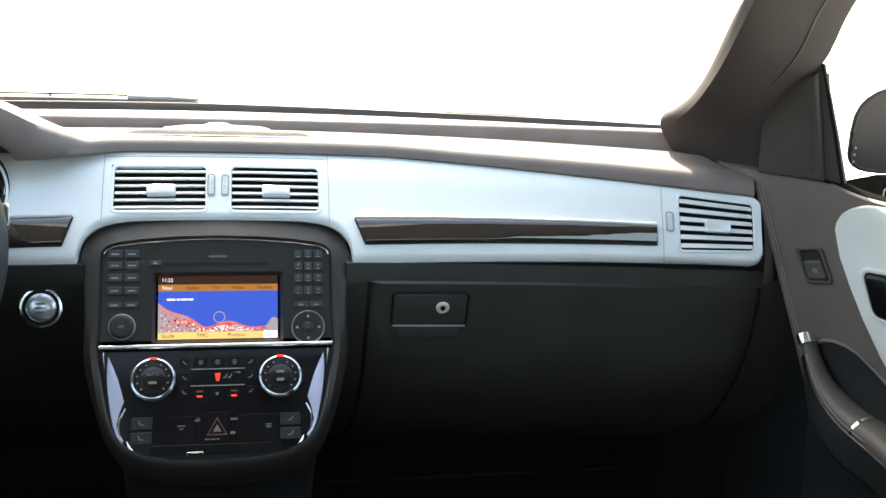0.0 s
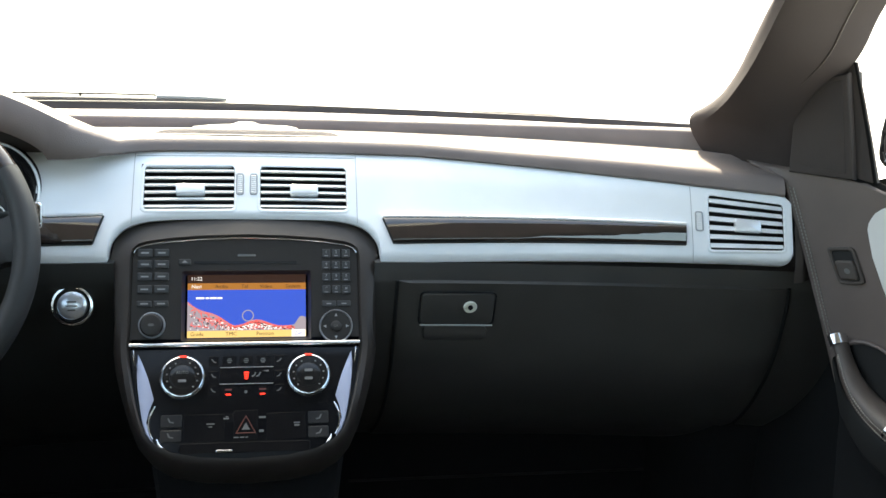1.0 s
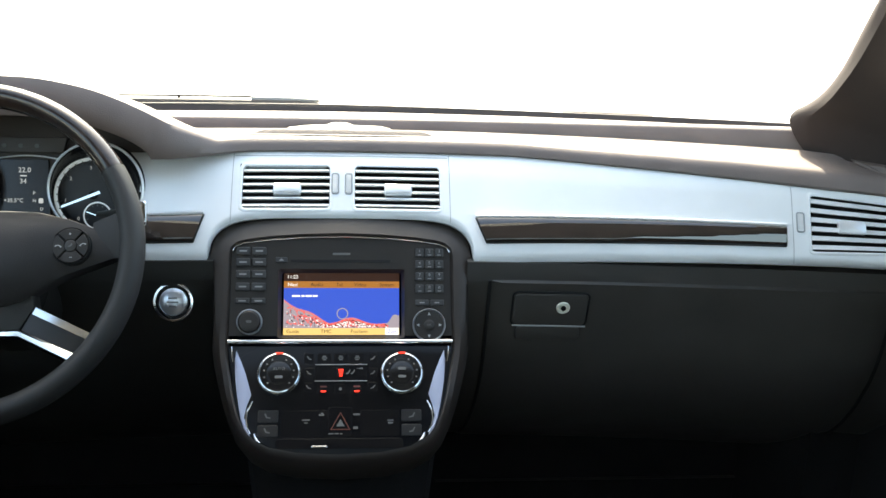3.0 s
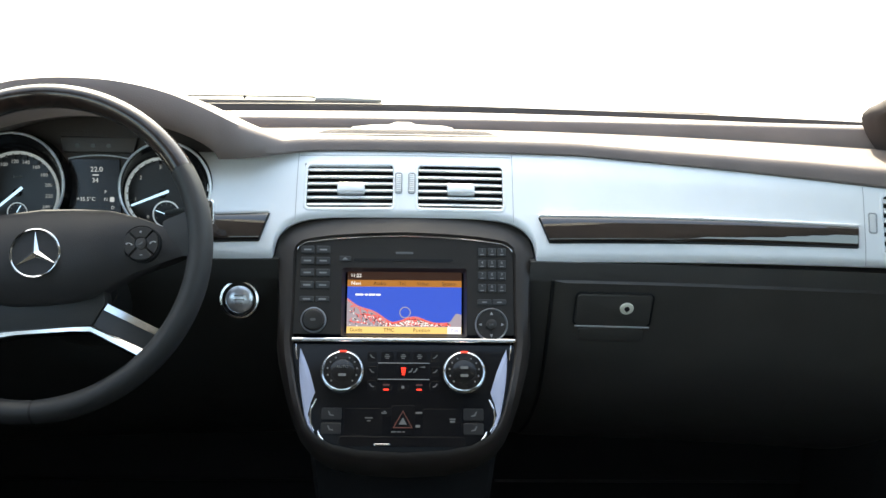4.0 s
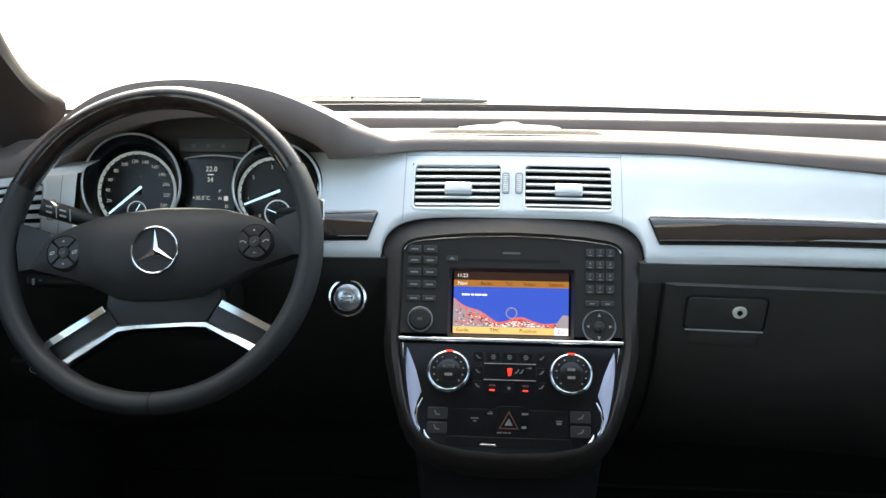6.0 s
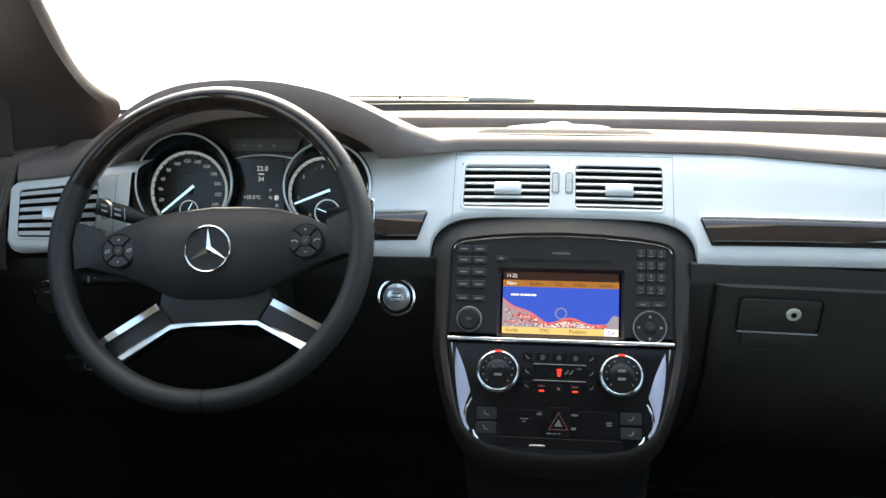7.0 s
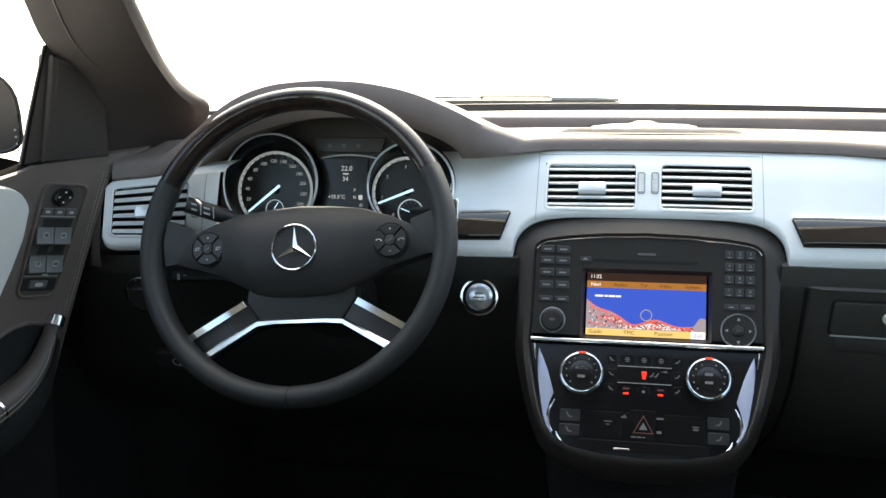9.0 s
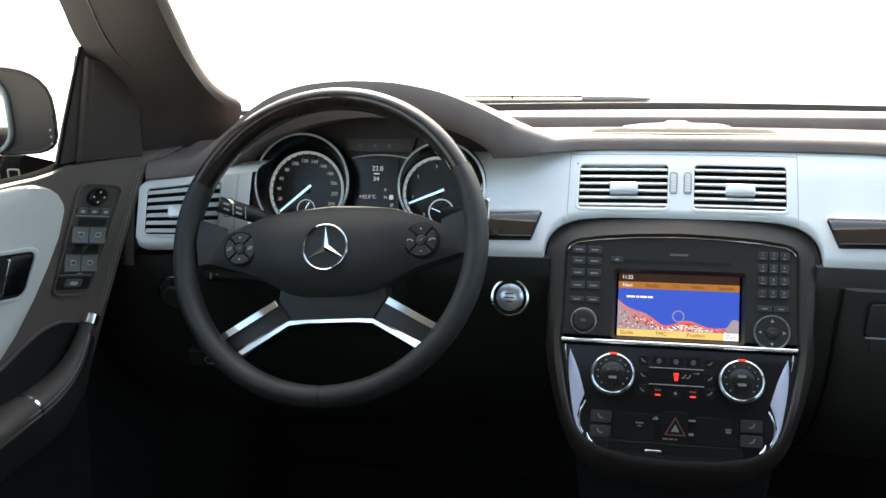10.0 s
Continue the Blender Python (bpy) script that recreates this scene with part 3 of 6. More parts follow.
    tube(bm, [P[k], P[k + 1]], thick(k / 89) + 0.0006, seg=14, flat=0.74)
    part("joint_ring", bm, CHROME, arm, "thin chrome joint ring")
    for lift in (0.10, -0.28):
        bm = bmesh.new()
        for q in range(6, 84):
            r = thick(q / 89)
            off = Vector((-side * r * 0.93, -r * 0.40, r * 0.72 * lift))
            tube(bm, [P[q] + off, P[q].lerp(P[q + 1], 0.65) + off], 0.0009, seg=5)
        tagged(part("seam", bm, STITCH, arm), kind="stuff")
    # cup behind the pull handle, and the bulge below it
    bm = bmesh.new()
    rim = [(0.5448, 0.6751), (0.520, 0.6896), (0.488, 0.6855), (0.44, 0.662), (0.38, 0.646), (0.25, 0.640), (0.25, 0.600), (0.4346, 0.5991), (0.4717, 0.6029), (0.5121, 0.6217), (0.5346, 0.6502)]
    slab(bm, rim, M, -0.002, 0.0012)
    part("pull_cup", bm, DARK, d, "dark hollow behind the pull handle")
    bm = bmesh.new()
    tube(bm, [at(*p, 0.0015) for p in [(0.5448, 0.6765), (0.533, 0.6865), (0.520, 0.6905), (0.504, 0.6905), (0.488, 0.6865), (0.465, 0.6755), (0.44, 0.663), (0.38, 0.647), (0.25, 0.641)]], 0.0026, seg=7)
    part("cup_edge", bm, BROWN, d)
    bm = bmesh.new()
    rows = []
    for y, zt, zb in ((0.541, 0.672, 0.664), (0.535, 0.664, 0.645), (0.522, 0.648, 0.606), (0.505, 0.634, 0.584), (0.482, 0.620, 0.564), (0.455, 0.612, 0.557), (0.42, 0.608, 0.553), (0.37, 0.606, 0.551), (0.20, 0.605, 0.55), (-0.40, 0.605, 0.55)):
        rows.append([at(y, zt, 0.002), at(y, zt - 0.2 * (zt - zb), 0.020), at(y, (zt + zb) / 2, 0.029), at(y, zb, 0.030), at(y, zb - 0.004, 0.027), at(y - 0.004, zb - 0.03, 0.006), at(y - 0.02, 0.36, -0.01), at(y - 0.03, 0.06, -0.015)])
    loft(bm, [r[:5] for r in rows])
    part("door_pocket", bm, POCKET, d, "black bulge below the armrest")
    bm = bmesh.new()
    loft(bm, [r[4:] for r in rows])
    part("kick_panel", bm, CARPET, d, "black lower door trim")
    # corner speaker cover and window post
    bm = bmesh.new()
    tri = [(0.635, 0.876), (0.637, 0.915), (0.6385, 0.9415), (0.6355, 0.960), (0.628, 0.979), (0.6155, 0.9935), (0.602, 1.002), (0.5885, 1.0065), (0.5795, 0.960), (0.564, 0.882)]
    slab(bm, tri, M, -0.03, 0.004, 0.004)
    slab(bm, [(0.590, 0.90), (0.636, 0.90), (0.634, 0.965), (0.622, 1.000), (0.608, 1.011), (0.596, 1.012)], M, -0.035, -0.014)
    part("corner_cover", bm, LINER, d, "taupe speaker cover with an arched edge")
    bm = bmesh.new()
    slab(bm, [(0.628, 0.888), (0.6300, 0.938), (0.622, 0.972), (0.606, 0.992), (0.5935, 0.997), (0.5865, 0.960), (0.5735, 0.888)], M, 0.0036, 0.0052, 0.0012)
    part("speaker_mesh", bm, LINER, d)
    bm = bmesh.new()
    slab(bm, [(0.5895, 1.0055), (0.5965, 1.0125), (0.5885, 1.0185), (0.5745, 0.975), (0.5600, 0.930), (0.5450, 0.8815), (0.5635, 0.8815), (0.5790, 0.960)], M, -0.016, -0.004, 0.003)
    part("window_post", bm, LINER, d, "taupe window post")
    bm = bmesh.new()
    tube(bm, [at(y, z, -0.006) for y, z in ((0.5445, 0.880), (0.5595, 0.930), (0.5740, 0.975), (0.5880, 1.0185))], 0.0022, seg=6)
    part("window_seal", bm, RUBBER, d, "black rubber window seal")
    bm = bmesh.new()
    loft(bm, [[(side * 0.79, y, 0.86), (side * 0.785, y, 1.0), (side * 0.765, y, 1.2), (side * 0.72, y, 1.36)] for y in np.linspace(0.56, -0.45, 8)])
    pane = part("pane", bm, GLASS, d, "clear side window glass")
    pane.visible_shadow = False
    bm = bmesh.new()
    tube(bm, [(side * 0.765, 0.36, 1.29), (side * 0.755, 0.30, 1.36), (side * 0.735, -0.45, 1.37)], 0.02, seg=8)
    part("window_frame", bm, RUBBER, d)
    bm = bmesh.new()
    box(bm, min(side * 0.80, side * 0.88), max(side * 0.80, side * 0.88), -0.45, 0.90, -0.1, 0.80)
    part("outer_skin", bm, BODY, d, "taupe metallic door skin")
    bm = bmesh.new()
    box(bm, min(side * 0.795, side * 0.824), max(side * 0.795, side * 0.824), -0.45, 0.74, 0.79, 0.852)
    part("outer_belt", bm, MIRROR_BLACK, d, "black outer belt moulding")
    bm = bmesh.new()
    tube(bm, [at(y, crown(y) + 0.0005, -0.0145) for y in np.linspace(0.60, -0.4, 60)], 0.0125, seg=10, flat=0.45)
    part("belt_seal", bm, RUBBER, d, "black rubber belt seal")
    return d


door(1, "1")
door(-1, "2")


# ---------------------------------------------------------------- air vents
def air_vent(cx, cz, w, h, slats, label, tab_x=0.0):
    """A recessed vent: frame, dark box, tilted slats and a sliding tab."""
    v = thing("air_vent", label, "air vent", "dash air vents")
    side = 1 if cx > 0.3 else (-1 if cx < -0.3 else 0)

    def M(x, z, n):
        f = 1 - 0.16 * (x / w + 0.5) if side > 0 else (1 - 0.16 * (0.5 - x / w) if side < 0 else 1.0)
        return on_panel(cx + x, cz + z * f, n)

    o, i = rrect(0, 0, w + 0.0085, h + 0.0085, 0.007, 5), rrect(0, 0, w, h, 0.004, 5)
    bm = bmesh.new()
    band(bm, o, i, M, -0.006, 0.0006, 0.0008)
    part("vent_frame", bm, SILVER, v)
    bm = bmesh.new()
    rows = [[M(x, z, n) for x, z in i] for n in (0.0, -0.03)]
    loft(bm, rows, close=True)
    bm.faces.new([bm.verts[len(i) + k] for k in range(len(i))] if not bm.verts.ensure_lookup_table() else [])
    part("duct", bm, DARK, v, "black vent duct")
    pitch = h / slats
    k1 = 1.8 if side else 1.1
    for k in range(slats):
        z = -h / 2 + pitch * (k + 0.5)
        bm = bmesh.new()
        rows = []
        for x in np.linspace(-w / 2 + 0.0005, w / 2 - 0.0005, 8):
            rows.append([M(x, z + a, n) for a, n in ((-0.0018 * k1, -0.0012), (-0.0014 * k1, 0.0004), (0.0000, -0.0008), (0.0016 * k1, -0.0032), (0.0012 * k1, -0.0062), (-0.0006, -0.0062), (-0.0016 * k1, -0.0036))])
        loft(bm, rows, close=True)
        part("slat", bm, SILVER_D, v)
    bm = bmesh.new()
    slab(bm, rrect(tab_x, -0.002 if side == 0 else -0.001, 0.035 if side == 0 else 0.031, 0.0112 if side == 0 else 0.0165, 0.002), M, -0.006, 0.0035, 0.002)
    part("tab", bm, BRIGHT, v, "silver sliding tab")
    return v


for (cx, cz, w, h), n, lab, tx in zip(VENTS, (6, 6, 6, 6), ("silver slatted centre air vent above the radio", "silver slatted centre air vent above the radio", "silver slatted outer air vent beside the passenger door", "silver slatted outer air vent beside the driver door"), (0.001, 0.001, 0.002, -0.002)):
    air_vent(cx, cz, w, h, n, lab, tx)


def thumb_wheel(cx, cz):
    t = thing("thumb_wheel", "slim silver ribbed thumb wheel beside an air vent", "thumb wheel", "vent wheels")
    M = lambda x, z, n: on_panel(cx + x, cz + z, n)
    bm = bmesh.new()
    band(bm, rrect(0, 0, 0.0100, 0.0235, 0.003), rrect(0, 0, 0.0068, 0.0205, 0.002), M, 0.0, 0.0012, 0.0006)
    part("frame", bm, SEAM, t, "grey slim frame")
    bm = bmesh.new()
    for k in range(9):
        slab(bm, rrect(0, -0.0088 + k * 0.0022, 0.006, 0.0016, 0.0003, 1), M, 0.0003, 0.0018, 0.0004)
    tagged(part("ribs", bm, SILVER_D, t), kind="stuff")


for x, z in ((-0.0095, 0.829), (0.0075, 0.829), (0.5655, 0.809), (-0.5655, 0.809)):
    thumb_wheel(x, z)


def panel_gap(x, z0, z1):
    bm = bmesh.new()
    zs = np.linspace(z0, z1, 12)
    loft(bm, [[on_panel(x - 0.0004, z, 0.0003) for z in zs], [on_panel(x + 0.0004, z, 0.0003) for z in zs]])
    part("seam_line", bm, SEAM, dash)


for x in (-0.1385, 0.1365):
    panel_gap(x, panel_low(x) + 0.001, 0.8615)
for x in (0.5565, -0.5565):
    panel_gap(x, panel_low(x) + 0.001, panel_top(x) - 0.001)
bm = bmesh.new()
xs = np.linspace(-0.137, 0.135, 24)
loft(bm, [[on_panel(x, 0.8585 - 0.0000, 0.0003) for x in xs], [on_panel(x, 0.8593, 0.0003) for x in xs]])
part("seam_line", bm, SEAM, dash)


# ---------------------------------------------------------------- wood trims
def wood_trim(outline, label):
    t = thing("wood_trim", label, "trim strip", "wood trims")
    M = lambda x, z, n: on_panel(x, z, n)

    n = 60
    tl, tr, br, bl = outline
    long = tr[0] - tl[0] > 0.2
    rows = []
    for f in np.linspace(0, 1, n + 1):
        top = (tl[0] + (tr[0] - tl[0]) * f, tl[1] + (tr[1] - tl[1]) * f)
        bot = (bl[0] + (br[0] - bl[0]) * f, bl[1] + (br[1] - bl[1]) * f)
        lean = math.tan(radians(28.3 - 17.8 * f)) * smooth(0.40, 0.52, f) if long else 0.0
        start = 1.05 - 0.68 * f + 0.05 * math.sin(11 * f)
        high = math.dist(top, bot) * 1.28
        section = []
        for g in (0.0, 0.03, 0.10, 0.25, 0.38, 0.46, 0.54, 0.62, 0.72, 0.82, 0.90, 0.96, 1.0):
            level = top[1] + (bot[1] - top[1]) * g
            h = 0.0056 - lean * high * max(0.0, g - start) + 3.6 * max(0.0, 0.79 - level) ** 2 * (lean > 0)
            section.append((g, -0.002 if g in (0.0, 1.0) else h - 0.0014 * (g in (0.03, 0.96))))
        rows.append([M(top[0] + (bot[0] - top[0]) * g, top[1] + (bot[1] - top[1]) * g, h) for g, h in section])
    bm = bmesh.new()
    loft(bm, rows)
    for row in (rows[0], rows[-1]):
        bm.faces.new([bm.verts.new(p) for p in row])
    part("veneer", bm, WOOD, t, "lacquered dark burl veneer")
    bm = bmesh.new()
    tube(bm, [M(tl[0] + (tr[0] - tl[0]) * f, tl[1] + (tr[1] - tl[1]) * f + 0.0012, 0.0032) for f in np.linspace(0, 1, 24)], 0.0024, seg=8)
    part("chrome_line", bm, BRIGHT, t, "bright chrome upper edge")
    bm = bmesh.new()
    tube(bm, [M(a[0] + (b[0] - a[0]) * f, a[1] + (b[1] - a[1]) * f, 0.0008) for a, b in zip(outline, outline[1:] + outline[:1]) for f in np.linspace(0, 0.99, 10)], 0.0015, seg=6, closed=True)
    part("shadow_gap", bm, DARK, t)
    return t


wood_trim([(0.1690, 0.7945), (0.5485, 0.8030), (0.5475, 0.7805), (0.1815, 0.7675)], "long dark glossy wood trim with chrome edge on the passenger side")
wood_trim([(-0.2580, 0.7945), (-0.1710, 0.7955), (-0.1820, 0.7665), (-0.2580, 0.7665)], "short dark glossy wood trim beside the steering wheel")


# ---------------------------------------------------------------- speaker grille and sensor on the dash top
def dash_top_z(x, y):
    zt, yt = panel_top(x), panel_y(x, panel_top(x))
    y0, z0 = yt + 0.015, zt + 0.0195
    yr, zr = ridge_y(x), ridge_z(x)
    ym, zm = (y0 + yr) / 2, (z0 + zr) / 2
    return float(np.interp(y, [y0, ym, yr - 0.03, yr], [z0, zm, zr, zr]))


def grille_half(f):
    """Half the grille's width, from its front to its back."""
    return float(np.interp(f, [0, 0.7, 0.9, 1.0], [0.1275, 0.1130, 0.0990, 0.0900]))


def speaker_grille():
    s = thing("speaker_grille", "low taupe speaker grille on the dash top", "speaker")
    bm = bmesh.new()
    rows = []
    for k in range(9):
        f = k / 8
        a = grille_half(f)
        y = 0.785 + 0.044 * f
        rows.append([(x, y, dash_top_z(0.0, y) + 0.0010 + 0.0020 * (max(0.0, 1 - (x / 0.13) ** 6)) * smooth(0, 0.5, f)) for x in np.linspace(-a, a, 31)])
    loft(bm, rows)
    part("cover", bm, MESH, s)
    for k in range(7):
        bm = bmesh.new()
        f = 0.15 + 0.11 * k
        a = 0.94 * grille_half(f)
        y = 0.785 + 0.044 * f
        tube(bm, [(x, y, dash_top_z(0.0, y) + 0.0013 + 0.0020 * (max(0.0, 1 - (x / 0.13) ** 6)) * smooth(0, 0.5, f)) for x in np.linspace(-a, a, 21)], 0.0008, seg=6)
        part("rib", bm, MESH, s)


speaker_grille()


def light_sensor():
    s = thing("light_sensor", "low arched light sensor cover on the defroster ridge", "sensor")
    bm = bmesh.new()
    rows = []
    for x in np.linspace(-0.078, 0.064, 40):
        hgt = float(np.interp(x, [-0.078, -0.053, -0.025, -0.018, 0.004, 0.012, 0.051, 0.064], [0.0, 0.0022, 0.0030, 0.0058, 0.0060, 0.0030, 0.0022, 0.0]))
        rows.append([(x, 0.872, 0.8755), (x, 0.8775, 0.8762 + 0.55 * hgt), (x, 0.8835, 0.8768 + hgt), (x, 0.8885, 0.8770 + hgt), (x, 0.897, 0.8835)])
    loft(bm, rows)
    part("base", bm, PAD, s)


light_sensor()


# ---------------------------------------------------------------- outside: cowl, wipers, door mirrors
def cowl():
    bm = bmesh.new()
    xs = np.linspace(-0.75, 0.75, 40)
    loft(bm, [[(x, 0.975 - 0.45 * x * x, 0.858 + 0.03 * x * x) for x in xs], [(x, 1.04 - 0.35 * x * x, 0.859) for x in xs], [(x, 1.096 - 0.3 * x * x, 0.859) for x in xs], [(x, 1.100 - 0.3 * x * x, 0.8765 - 0.003 * smooth(-0.1, 0.35, x) + 0.015 * x * x) for x in xs], [(x, 1.104 - 0.3 * x * x, 0.8768 - 0.003 * smooth(-0.1, 0.35, x) + 0.015 * x * x) for x in xs], [(x, 1.12 - 0.3 * x * x, 0.856) for x in xs], [(x, 1.13 - 0.3 * x * x, 0.80) for x in xs]])
    tagged(part("cowl_panel", bm, COWL), "dark plastic cowl below the windscreen", "cowl", kind="structure")


cowl()


def wiper(x0, x1, y, z0, z1, label, gap=0.0085, struts=(0.02, 0.31)):
    """A blade held over its arm, with a strip of daylight between them for most of the length."""
    w = thing("wiper", label, "wiper", "windscreen wipers")
    at = lambda f, dz, dy=0.0: (x0 + (x1 - x0) * f, y + dy - 0.3 * (x0 + (x1 - x0) * f) ** 2, z0 + (z1 - z0) * f + dz)
    bm = bmesh.new()
    tube(bm, [at(f, 0.0) for f in np.linspace(0, 1, 16)], lambda f: 0.0026 + 0.0012 * smooth(0.55, 0.8, f) - 0.002 * smooth(0.92, 1.0, f), seg=8, flat=0.7)
    part("arm", bm, BODY, w, "grey metal wiper arm")
    bm = bmesh.new()
    tube(bm, [at(f, -gap - 0.001 * f, -0.006) for f in np.linspace(-0.02, 1.0, 16)], lambda f: 0.0056 - 0.002 * smooth(0.85, 1.0, f), seg=8)
    part("blade", bm, COWL, w, "dark rubber blade")
    bm = bmesh.new()
    tube(bm, [at(f, -0.0030, -0.003) for f in np.linspace(0.66, 1.0, 6)], lambda f: 0.0052 - 0.0025 * smooth(0.6, 1.0, f), seg=8)
    part("clip", bm, KEYPRINT, w, "pale grey clip")
    for f in struts:
        bm = bmesh.new()
        tube(bm, [at(f, 0.001), at(f, -gap, -0.006)], 0.0022, seg=6)
        part("strut", bm, RUBBER, w)


wiper(-0.365, -0.045, 1.12, 0.8885, 0.8830, "black wiper lying along the windscreen base, driver side")
wiper(0.355, 0.494, 1.135, 0.8725, 0.8757, "grey wiper tip lying along the windscreen base, passenger side", gap=0.003, struts=())


def door_mirror(side, label):
    m = thing("door_mirror", label, "mirror", "door mirrors")
    c = Vector((side * 0.995, 0.815, 0.907))
    bm = bmesh.new()
    rows = []
    for k in range(13):
        f = k / 12
        y = -0.045 + 0.115 * f
        s = math.sqrt(max(0.0, 1 - f ** 2.6)) * 0.98 + 0.02
        ring = []
        for a in range(28):
            t = 2 * math.pi * a / 28
            ct, st = math.cos(t), math.sin(t)
            lean = 0.45 * (y + 0.045)
            ring.append(c + Vector((side * lean + side * (0.113 - lean) * s * math.copysign(abs(ct) ** (0.7 if st > 0 else 0.45), ct), y, (0.070 if st > 0 else 0.060) * s * math.copysign(abs(st) ** (0.7 if st > 0 else 0.45), st))))
        rows.append(ring)
    loft(bm, rows, close=True)
    bm.verts.ensure_lookup_table()
    bm.faces.new([bm.verts[k] for k in range(28)])
    part("housing", bm, BODY, m, "taupe painted housing")
    bm = bmesh.new()
    tube(bm, [c + (p - c) * 0.955 + Vector((0, -0.0015, 0)) for p in rows[0]], 0.0026, seg=6, closed=True)
    part("rim_bead", bm, BODY, m)
    bm = bmesh.new()
    M = basis(c + Vector((side * 0.030, -0.0455, 0)), (1, 0, 0), (0, 0, 1))
    slab(bm, rrect(0, 0, 0.125, 0.106, 0.035, 6), M, 0.0, 0.003, 0.001)
    part("mirror_glass", bm, CHROME, m, "mirror glass")
    bm = bmesh.new()
    band(bm, rrect(0, 0, 0.139, 0.118, 0.040, 6), rrect(0, 0, 0.125, 0.106, 0.035, 6), M, 0.0, 0.006, 0.002)
    part("bezel", bm, KEYPRINT, m, "pale grey bezel round the glass")
    bm = bmesh.new()
    ends = []
    for x in (0.828, 0.86, 0.96, 1.07):
        drop = 0.02 * smooth(0.86, 1.07, x)
        ends.append([(side * x, y, z - drop) for y, z in ((0.60, 0.66), (0.60, 0.872), (0.606, 0.879), (0.614, 0.880), (0.80, 0.815), (0.80, 0.66))])
    loft(bm, ends, close=True)
    for end in (ends[0], ends[-1]):
        bm.faces.new([bm.verts.new(p) for p in end])
    foot = part("foot", bm, MIRROR_BLACK, m, "black mirror foot")
    bm = bmesh.new()
    for sx, sw in ((0.838, 0.018), (0.866, 0.014)):
        band(bm, rrect(side * sx, 0.851, sw, 0.028, 0.003), rrect(side * sx, 0.851, sw - 0.004, 0.024, 0.002), basis((0, 0.5995, 0), (1, 0, 0), (0, 0, 1)), 0.0, 0.002)
    part("socket_frame", bm, KEYPRINT, foot)
    bm = bmesh.new()
    for k in range(4):
        lathe(bm, [(0.0020, 0), (0.0016, 0.0012)], basis(c + Vector((-side * 0.100, -0.046, -0.052 + k * 0.010)), (1, 0, 0), (0, 0, 1)), seg=10)
    part("screw_caps", bm, MARK, m)


door_mirror(1, "taupe door mirror outside the passenger window")
door_mirror(-1, "taupe door mirror outside the driver window")


# ---------------------------------------------------------------- radio and navigation unit
radio = thing("radio_unit", "charcoal navigation radio with lit map screen", "radio")


def face_part(name, pts, M, n0, n1, material, parent, bevel=0.0006, label=""):
    bm = bmesh.new()
    slab(bm, pts, M, n0, n1, bevel)
    return part(name, bm, material, parent, label, smooth=False)


def faceplate():
    out = surround_outline()
    half = [p for p in out if p[1] >= 0.0]
    right = [p for p in half if p[0] >= 0]
    outline = [(x, v) for x, v in sorted(right, key=lambda p: -p[1])]
    pts = [(-x, v) for x, v in reversed(outline[1:])] + outline
    pts = [(x * 0.994, v - 0.0015 if v > 0.02 else 0.0075) for x, v in pts]
    bm = bmesh.new()
    hole = rrect(0, 0.0475, 0.156, 0.086, 0.003, 3)
    vs = [bm.verts.new(UP @ Vector((x, v, 0.0))) for x, v in pts]
    hs = [bm.verts.new(UP @ Vector((x, v, 0.0))) for x, v in hole]
    es = [bm.edges.new((a, b)) for ring in (vs, hs) for a, b in zip(ring, ring[1:] + ring[:1])]
    bmesh.ops.triangle_fill(bm, use_beauty=True, use_dissolve=False, edges=es)
    bmesh.ops.delete(bm, geom=[f for f in bm.faces if abs((UP.inverted() @ f.calc_center_median()).x) < 0.077 and abs((UP.inverted() @ f.calc_center_median()).y - 0.0475) < 0.042 and max(abs((UP.inverted() @ v.co).x) for v in f.verts) < 0.0785], context="FACES_ONLY")
    part("faceplate", bm, FACE, radio, "charcoal plastic faceplate", smooth=False)


faceplate()
bm = bmesh.new()
loft(bm, [[UP @ Vector((x, v, n)) for x, v in rrect(0, 0.0475, 0.156 - s, 0.086 - s, 0.003, 3)] for s, n in ((-0.001, 0.0006), (0, 0.0006), (0.004, -0.005), (0.0075, -0.0085))], close=True)
part("screen_bezel", bm, FACE, radio, "sloped black screen bezel")
# Thin chrome tube put in as the highlight along the radio's top edge.
bm = bmesh.new()
tube(bm, [UP @ Vector((x, v, 0.0015)) for x, v in [(-0.1345, 0.112), (-0.131, 0.118), (-0.122, 0.1225), (-0.09, 0.127), (-0.05, 0.130), (0, 0.1315), (0.05, 0.130), (0.09, 0.127), (0.122, 0.1225), (0.131, 0.118), (0.1345, 0.112)]], 0.0012, seg=8)
part("rim_glint", bm, CHROME, radio, "bright line for the highlight on the glossy upper rim")

screen_blue = glow("screen_blue", (0.035, 0.09, 0.62), 0.85)
screen_dark = glow("screen_dark", (0.05, 0.02, 0.012), 0.5)
screen_amber = glow("screen_amber", (0.42, 0.17, 0.035), 0.75)
screen_sand = glow("screen_sand", (0.85, 0.58, 0.22), 0.85)
screen_grey = glow("screen_land", (0.42, 0.36, 0.46), 0.7)
screen_red = glow("screen_red", (0.85, 0.12, 0.12), 0.8)
screen_white = glow("screen_white", (0.9, 0.88, 0.95), 0.95)
screen_black = glow("screen_black", (0.06, 0.03, 0.02), 0.25)


